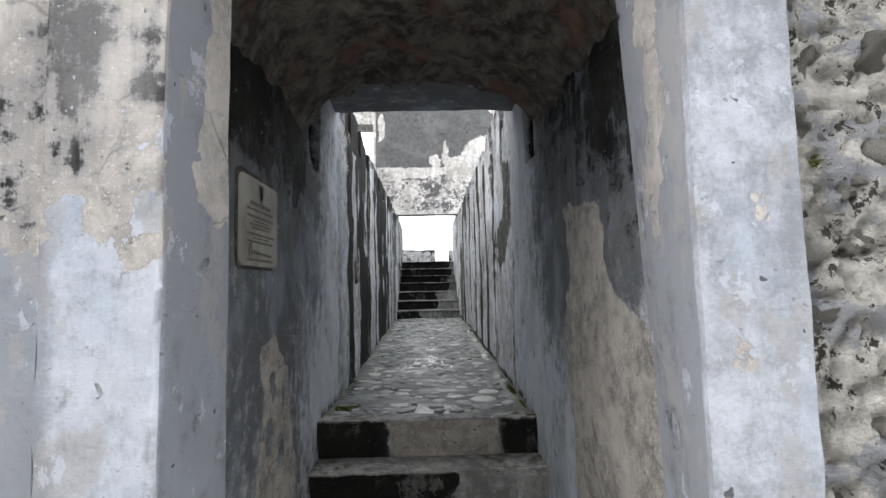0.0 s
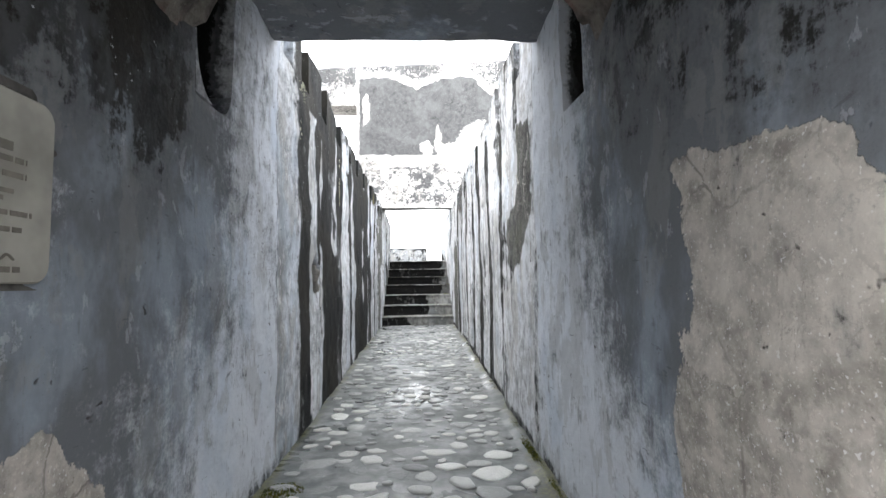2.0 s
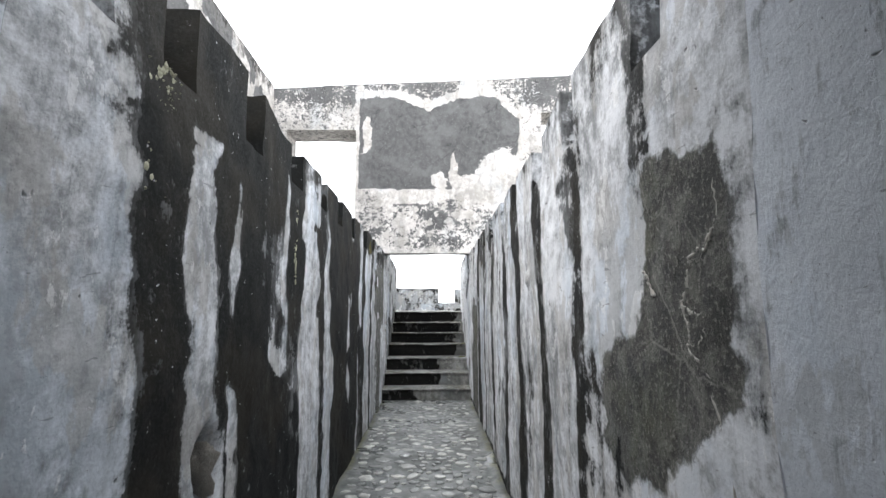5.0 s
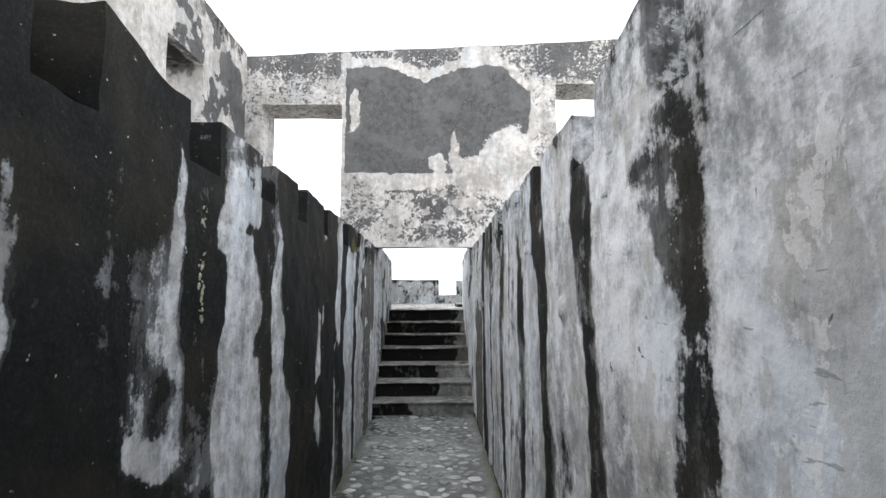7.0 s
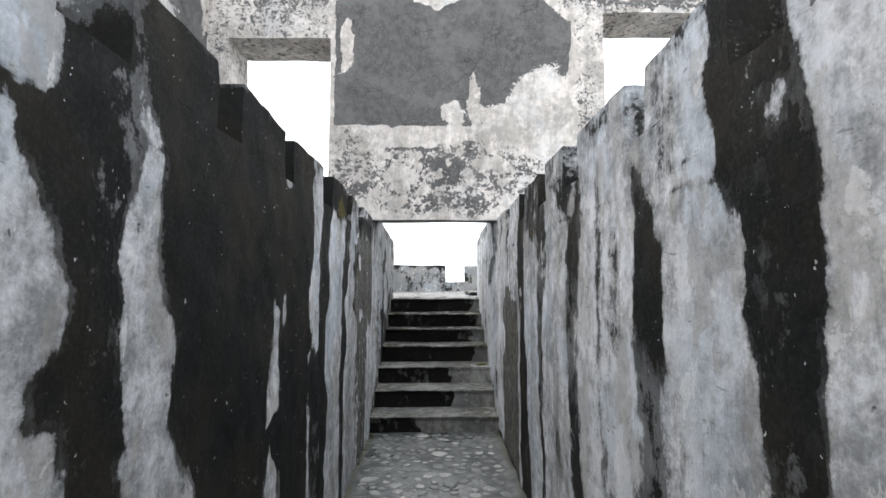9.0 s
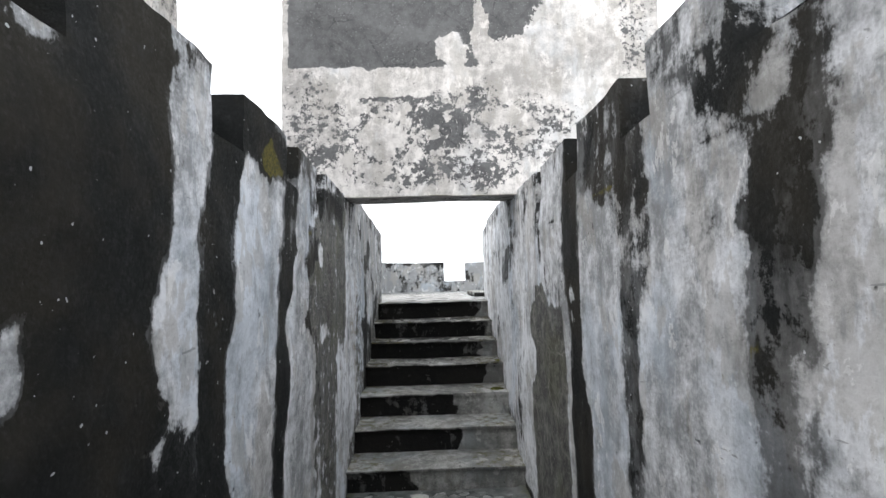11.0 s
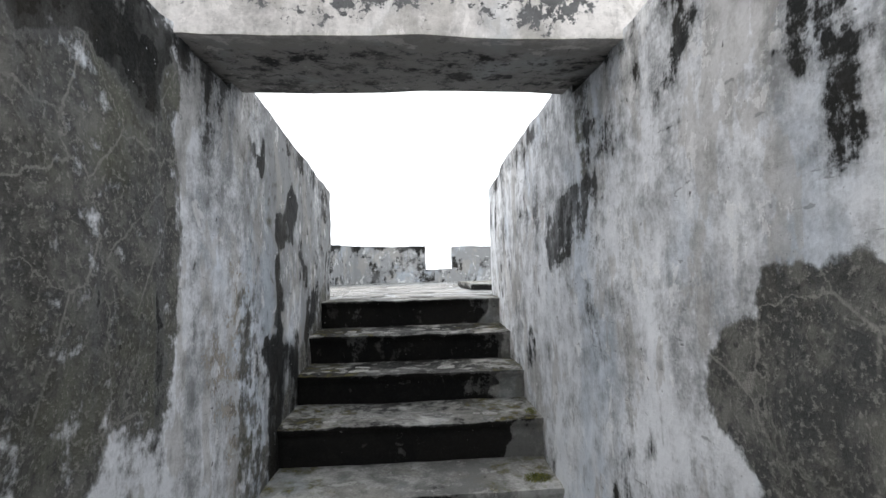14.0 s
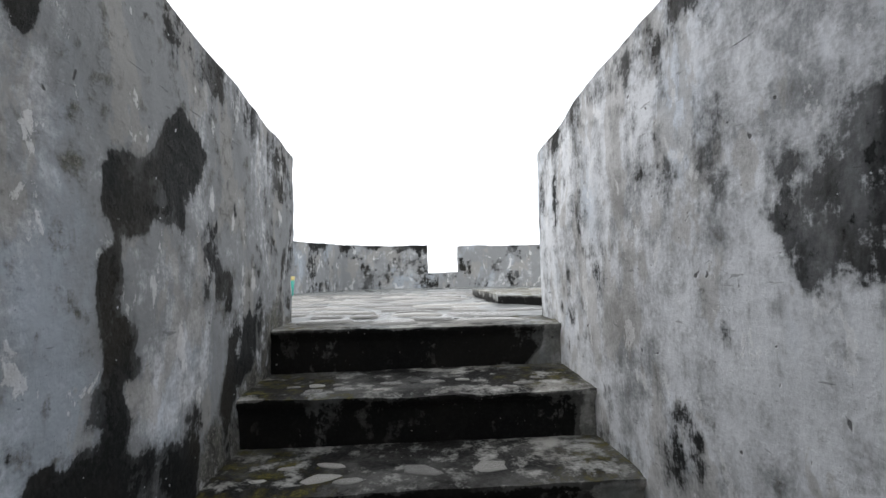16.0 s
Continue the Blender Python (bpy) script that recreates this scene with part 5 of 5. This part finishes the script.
# ---- plaque on the passage wall ----
def make_plaque():
    """Lies in the plane of the wall; local x runs along the wall, y up, z out of it."""
    root = new("plaque")
    W, H = 0.408, 0.332
    bm = block((-W / 2, -H / 2, 0.0), (W / 2, H / 2, 0.016))
    bmesh.ops.bevel(bm, geom=[e for e in bm.edges if abs(e.verts[0].co.z - e.verts[1].co.z) > 0.01], offset=0.034, segments=5, affect="EDGES", profile=0.5)
    bmesh.ops.bevel(bm, geom=[e for e in bm.edges if e.verts[0].co.z > 0.015 and e.verts[1].co.z > 0.015], offset=0.003, segments=1, affect="EDGES")
    part("panel", bm, M_MARBLE, root, "cream marble panel")
    # Dark plate paints the shadow of the plaque's recess, wider at top and right.
    bm = block((-W / 2 - 0.016, -H / 2 - 0.012, -0.006), (W / 2 + 0.018, H / 2 + 0.020, 0.008))
    bmesh.ops.bevel(bm, geom=[e for e in bm.edges if abs(e.verts[0].co.z - e.verts[1].co.z) > 0.01], offset=0.042, segments=6, affect="EDGES", profile=0.5)
    part("border", bm, M_RECESS_SHADE, root, "dark cement border with rounded corners")
    # emblem: a shield with two wings
    bm = bmesh.new()
    for dx, w in ((-0.022, 0.009), (0.0, 0.015), (0.022, 0.009)):
        top, low = 0.150, 0.096 if dx else 0.082
        ring = [bm.verts.new((dx - w / 2, top, 0.0185)), bm.verts.new((dx - w / 2 + 0.25 * dx * -1, low + 0.01, 0.0185)), bm.verts.new((dx * 0.5, low, 0.0185)),
                bm.verts.new((dx + w / 2 - 0.25 * dx, low + 0.01, 0.0185)), bm.verts.new((dx + w / 2, top, 0.0185))]
        face = bm.faces.new(ring)
        bmesh.ops.solidify(bm, geom=[face], thickness=0.003)
    part("emblem", bm, M_EMBLEM, root, "brown relief emblem")
    rng = random.Random(5)
    rows = ((0.068, 0.22, 0.016), (0.046, 0.28, 0.010), (0.020, 0.28, 0.010), (0.004, 0.16, 0.007), (-0.009, 0.23, 0.008), (-0.022, 0.19, 0.008),
            (-0.046, 0.31, 0.009), (-0.060, 0.17, 0.006), (-0.074, 0.27, 0.009), (-0.142, 0.27, 0.010))
    for y, w, h in rows:
        bm = bmesh.new()
        x = -w / 2
        while x < w / 2:
            n = rng.uniform(0.012, 0.05)
            b = min(x + n, w / 2)
            add = block((x, y - h / 2, 0.0155), (b, y + h / 2, 0.0175))
            me = bpy.data.meshes.new("bar")
            add.to_mesh(me)
            add.free()
            bm.from_mesh(me)
            bpy.data.meshes.remove(me)
            x = b + 0.006
        part("text_line", bm, M_INK, root, "dark engraved line of writing")
    cu = bpy.data.curves.new("signature", "CURVE")
    cu.dimensions, cu.bevel_depth, cu.bevel_resolution = "3D", 0.0024, 1
    sp = cu.splines.new("BEZIER")
    xs = np.linspace(-0.12, 0.12, 19)
    sp.bezier_points.add(len(xs) - 1)
    for k, (bp, x) in enumerate(zip(sp.bezier_points, xs)):
        amp = (0.022, 0.03, 0.012, 0.006)[min(k, 3)] if k < 9 else 0.004
        bp.co = (x, -0.110 + amp * (1 if k % 2 else -1) - 0.01 * k / 16, 0.0175)
        bp.handle_left_type = bp.handle_right_type = "AUTO"
    cu.materials.append(M_INK)
    ob = new("signature", cu)
    ob.parent = root
    tagged(ob, "dark engraved signature stroke")
    root.matrix_world = Matrix(((0, 0, 1, LEFT - 0.004), (1, 0, 0, 2.328), (0, 1, 0, 1.052), (0, 0, 0, 1)))
    return tagged(root, "cream marble plaque with engraved writing on the wall", "plaque")


make_plaque()


# ---- stones ----
def stone_mesh(name, seed, sides=9, dome=1.0):
    """A water-worn stone of unit half-width and height, its widest ring at z = 0."""
    rng = random.Random(seed)
    ang = sorted(2 * math.pi * (k + rng.uniform(-0.28, 0.28)) / sides for k in range(sides))
    rad = [rng.uniform(0.66, 1.10) for _ in ang]
    bm = bmesh.new()
    rings = []
    for scale, z in ((0.96, -1.0), (1.0, 0.0), (0.88, 0.62), (0.55, 0.93 * dome)):
        rings.append([bm.verts.new((r * scale * math.cos(a), r * scale * math.sin(a), z + rng.uniform(-0.06, 0.06) * (z > 0))) for a, r in zip(ang, rad)])
    tip = bm.verts.new((0, 0, 1.0 * dome))
    for lo, hi in zip(rings, rings[1:]):
        for k in range(sides):
            bm.faces.new((lo[k - 1], lo[k], hi[k], hi[k - 1]))
    for k in range(sides):
        bm.faces.new((rings[-1][k - 1], rings[-1][k], tip))
    for f in bm.faces:
        f.smooth = True
    me = bpy.data.meshes.new(name)
    bm.to_mesh(me)
    bm.free()
    return me


def scatter(rng, x0, x1, y0, y1, small, large, tries, gap=0.9):
    """Stones that do not overlap: x, y, half-length, half-width, turn."""
    placed, grid = [], {}
    for _ in range(tries):
        a = rng.uniform(small, large) * (1.0 if rng.random() < 0.7 else 0.7)
        b = a * rng.uniform(0.5, 0.9)
        x, y = rng.uniform(x0 + b, x1 - b), rng.uniform(y0 + b, y1 - b)
        cell = (int(x / 0.2), int(y / 0.2))
        near = [p for i in (-1, 0, 1) for j in (-1, 0, 1) for p in grid.get((cell[0] + i, cell[1] + j), ())]
        if all(math.hypot(x - p[0], (y - p[1])) > gap * (0.5 * (a + b) + 0.5 * (p[2] + p[3])) for p in near):
            item = (x, y, a, b, rng.gauss(0, 0.5))
            placed.append(item)
            grid.setdefault(cell, []).append(item)
    return placed


COBBLE_SHAPES = [stone_mesh("cobble", 30 + k, 8, 0.75) for k in range(9)]
for me in COBBLE_SHAPES:
    me.materials.append(M_COBBLE)
rng = random.Random(11)
cobbles = sorted(scatter(rng, LEFT + 0.05, RIGHT - 0.07, LAND + 0.10, STAIR_Y[0] - 0.04, 0.035, 0.10, 9000, 1.0), key=lambda c: c[1])
slabs = scatter(random.Random(17), LEFT + 0.12, RIGHT - 0.14, LAND + 0.16, 4.25, 0.075, 0.125, 240, 1.0)
cobbles = [c for c in cobbles if all(math.hypot(c[0] - q[0], c[1] - q[1]) > 0.85 * (0.5 * (q[2] + q[3]) + 0.5 * (c[2] + c[3])) for q in slabs)]
cobbles = sorted(slabs + cobbles, key=lambda c: c[1])
for k, (x, y, a, b, turn) in enumerate(cobbles[:290]):
    ob = new("cobble", COBBLE_SHAPES[k % 9])
    ob.matrix_world = Matrix.LocRotScale((x, y, float(floor_z(y)) + 0.0), Euler((rng.gauss(0, 0.03), rng.gauss(0, 0.03), turn)), (a, b, rng.uniform(0.006, 0.018)))
    ob.parent = corridor_floor


def joined_stones(name, items, z_of, height, mat, parent, label):
    verts, faces = [], []
    base = [(np.array([v.co[:] for v in me.vertices]), [tuple(p.vertices) for p in me.polygons]) for me in COBBLE_SHAPES]
    for k, (x, y, a, b, turn) in enumerate(items):
        v, f = base[k % 9]
        c, s_ = math.cos(turn), math.sin(turn)
        px, py = v[:, 0] * a, v[:, 1] * b
        off = len(verts)
        verts.extend(np.c_[x + px * c - py * s_, y + px * s_ + py * c, z_of(y) + v[:, 2] * rng.uniform(*height)].tolist())
        faces.extend([tuple(i + off for i in q) for q in f])
    me = bpy.data.meshes.new(name)
    me.from_pydata(verts, [], faces)
    me.polygons.foreach_set("use_smooth", np.ones(len(faces), bool))
    me.materials.append(mat)
    ob = new(name, me)
    ob.parent = parent
    return tagged(ob, label, kind="stuff")


joined_stones("cobble_bed", cobbles[290:], lambda y: float(floor_z(y)), (0.006, 0.014), M_COBBLES, corridor_floor, "smaller grey river cobbles in cement")

# flat stones set into the treads
flat = [stone_mesh("flagstone", 60 + k, 8, 0.5) for k in range(6)]
for me in flat:
    me.materials.append(M_FLAG)
for k in (3, 4, 5):
    step_ob = stairs.children[k]
    for x, y, a, b, turn in scatter(rng, LEFT + 0.12, RIGHT - 0.15, STAIR_Y[k] + 0.03, STAIR_Y[k] + 0.22, 0.03, 0.08, 22):
        ob = new("flagstone", rng.choice(flat))
        ob.matrix_world = Matrix.LocRotScale((x, y, STAIR_Z[k] - 0.003), Euler((0, 0, 0.3 * turn)), (a, 0.7 * b, 0.008))
        ob.parent = step_ob
for x, y, a, b, turn in sorted(scatter(rng, -2.6, 3.2, STAIR_Y[6] + 0.04, 17.2, 0.10, 0.19, 2600), key=lambda c: c[1])[:290]:
    if y < END_L + 0.05 and not LEFT + a < x < RIGHT - a:
        continue
    if x > 0.3 and 13.45 < y < 15.1:
        continue
    ob = new("flagstone", rng.choice(flat))
    ob.matrix_world = Matrix.LocRotScale((x, y, TERRACE - 0.006), Euler((0, 0, 0.4 * turn)), (a * 1.25, b, 0.02))
    ob.parent = terrace


# ---- rubble stones of the gate front ----
def rough_stone_mesh(seed):
    bm = bmesh.new()
    bmesh.ops.create_icosphere(bm, subdivisions=3, radius=1)
    for v in bm.verts:
        d = noise.noise(v.co * 1.5 + Vector((seed * 7.1, 0, 0))) * 0.7 + noise.noise(v.co * 3.7 + Vector((0, seed * 3.7, 0))) * 0.5 + noise.noise(v.co * 8 + Vector((seed, 0, 0))) * 0.2
        v.co *= 1 + d
    for f in bm.faces:
        f.smooth = True
    me = bpy.data.meshes.new("stone")
    bm.to_mesh(me)
    bm.free()
    me.materials.append(M_STONE)
    return me


rough_stones = [rough_stone_mesh(k) for k in range(9)]
rngs = random.Random(21)
for x, z, a, b, turn in scatter(rngs, 0.60, 1.7, -0.7, 2.4, 0.035, 0.095, 1100, 1.15)[:230]:
    ob = new("stone", rngs.choice(rough_stones))
    ob.matrix_world = Matrix.LocRotScale((x, 1.50 + rngs.uniform(-0.012, 0.012), z), Euler((rngs.gauss(0, 0.25), 0.8 * turn, rngs.gauss(0, 0.25))), (a, 0.026, b))
    ob.parent = rubble_wall

# pale filled crack in the coarse cement
cu = bpy.data.curves.new("crack_filling", "CURVE")
cu.dimensions, cu.bevel_depth, cu.bevel_resolution = "3D", 0.0040, 1
for line, seed in ((((4.13, 1.72), (4.12, 1.61), (4.14, 1.58), (4.23, 1.54), (4.25, 1.48), (4.28, 1.44), (4.26, 1.40), (4.25, 1.36), (4.26, 1.34), (4.18, 1.29), (4.18, 1.25), (4.14, 1.16), (4.12, 0.98)), 3),
                   (((4.28, 1.44), (4.24, 1.42), (4.19, 1.42), (4.19, 1.38), (4.21, 1.36), (4.26, 1.35)), 8), (((4.14, 1.58), (4.20, 1.53), (4.24, 1.53)), 5), (((4.47, 1.53), (4.44, 1.50), (4.41, 1.46)), 7)):
    sp = cu.splines.new("POLY")
    ks = np.linspace(0, len(line) - 1, 9 * (len(line) - 1) + 1)
    sp.points.add(len(ks) - 1)
    crng = random.Random(seed)
    for pt, k in zip(sp.points, ks):
        yy = float(np.interp(k, range(len(line)), [q[0] for q in line])) + crng.uniform(-0.006, 0.006)
        zz = float(np.interp(k, range(len(line)), [q[1] for q in line])) + crng.uniform(-0.005, 0.005)
        pt.co, pt.radius = (RIGHT - 0.001, yy, zz, 1), crng.uniform(0.3, 1.5)
cu.materials.append(plain("pale_filling", (0.34, 0.33, 0.31), (0.56, 0.54, 0.50), 0.9))
tagged(new("crack_filling", cu), "pale mortar filling a crack in dark cement", "wall", kind="structure")


# ---- moss ----
def moss_tuft(x, y, z, rx, ry, rz, count, label, wall=False):
    """A cushion of many small upright leaves."""
    mr = random.Random(int(1000 * abs(x + y + z)))
    bm = bmesh.new()
    for _ in range(count):
        a, r = mr.uniform(0, 2 * math.pi), math.sqrt(mr.random())
        u, w = rx * r * math.cos(a), ry * r * math.sin(a)
        h = rz * (1.1 - r * r) * mr.uniform(0.5, 1.1)
        b, t2 = mr.uniform(0, math.pi), mr.uniform(0.002, 0.005)
        dx, dy = t2 * math.cos(b), t2 * math.sin(b)
        lean = mr.uniform(-0.5, 0.5) * h, mr.uniform(-0.5, 0.5) * h
        pts = [(u - dx, w - dy, -0.004), (u + dx, w + dy, -0.004), (u + lean[0], w + lean[1], h)]
        if wall:
            pts = [(p[0], -p[2], p[1]) for p in pts]
        bm.faces.new([bm.verts.new((x + p[0], y + p[1], z + p[2])) for p in pts])
    ob = part("moss", bm, M_MOSS)
    return tagged(ob, label, "moss", kind="stuff")


M_MOSS = plain("yellow_green_moss", (0.07, 0.085, 0.012), (0.20, 0.20, 0.035), 0.9, scale=40)
moss_tuft(0.40, 11.22, 0.647, 0.075, 0.07, 0.016, 900, "yellow-green moss in the corner of a stair tread")
moss_tuft(0.45, 11.55, 0.842, 0.035, 0.09, 0.014, 500, "yellow-green moss in the corner of a stair tread")
moss_tuft(-0.70, 3.72, 0.004, 0.09, 0.11, 0.010, 700, "green moss along the foot of the passage wall")
moss_tuft(0.455, 4.3, 0.012, 0.022, 0.75, 0.012, 1500, "dark green moss in the gutter along the wall foot")
moss_tuft(-0.55, 11.17, 0.645, 0.16, 0.045, 0.010, 800, "thin yellow-green moss on the lip of a stair tread")
moss_tuft(0.635, 1.49, 0.27, 0.03, 0.05, 0.03, 260, "green moss growing in the rubble wall", True)
moss_tuft(0.72, 1.48, 1.06, 0.025, 0.02, 0.02, 90, "green moss growing in the rubble wall", True)

# a stone wedged in the hole of the corridor wall
ob = new("stone", rough_stone_mesh(9))
ob.matrix_world = Matrix.LocRotScale((LEFT - 0.03, 4.87, 0.90), Euler((0.3, 0.1, 0.2)), (0.05, 0.055, 0.085))
tagged(ob, "rough brown stone wedged in a hole of the wall", "stone")


# ---- teal tub by the parapet ----
def make_tub():
    root = new("tub")
    for name, z0, z1, r0, r1, mat, label in (("body", 0.0, 0.17, 0.075, 0.09, M_TEAL, "teal plastic body"), ("rim", 0.17, 0.215, 0.088, 0.093, M_YELLOW, "pale yellow rim")):
        bm = bmesh.new()
        rings = [[bm.verts.new((r * math.cos(a), r * math.sin(a), zz)) for a in np.linspace(0, 2 * math.pi, 20, endpoint=False)]
                 for r, zz in ((r0, z0), (r1, z1), (r1 - 0.008, z1), (r0 - 0.008, z0 + 0.006))]
        for lo, hi in zip(rings, rings[1:]):
            for k in range(20):
                bm.faces.new((lo[k - 1], lo[k], hi[k], hi[k - 1]))
        if name == "body":
            bm.faces.new(rings[3])
        for f in bm.faces:
            f.smooth = True
        part(name, bm, mat, root, label)
    root.matrix_world = pose(-1.56, 15.9, TERRACE + 0.004)
    return tagged(root, "small teal plastic tub with yellow rim by the parapet", "tub")


make_tub()


# ---- pale lichen on the black runs ----
M_LICHEN = plain("pale_lichen", (0.30, 0.30, 0.22), (0.50, 0.49, 0.38), 0.95, scale=60)


def lichen_flecks(y, spread, z0, z1, count, seed):
    """Crusts of lichen, each a low ragged cushion on the wall face."""
    lr = random.Random(seed)
    bm = bmesh.new()
    for _ in range(count):
        cy, cz, r = lr.gauss(y, spread), z0 + (z1 - z0) * lr.random() ** 0.7, 0.003 + 0.011 * lr.random() ** 3
        n = 7
        rim = [bm.verts.new((LEFT + 0.001, cy + r * lr.uniform(0.6, 1.2) * math.cos(6.2832 * k / n), cz + 1.4 * r * lr.uniform(0.6, 1.2) * math.sin(6.2832 * k / n))) for k in range(n)]
        mid = bm.verts.new((LEFT + 0.008, cy, cz))
        for k in range(n):
            bm.faces.new((rim[k - 1], rim[k], mid))
    return tagged(part("lichen", bm, M_LICHEN), "pale yellow lichen flecks on the black-stained wall", "lichen", kind="stuff")


lichen_flecks(4.48, 0.035, 1.72, 2.10, 110, 4)
lichen_flecks(5.78, 0.013, 1.55, 1.97, 46, 5)
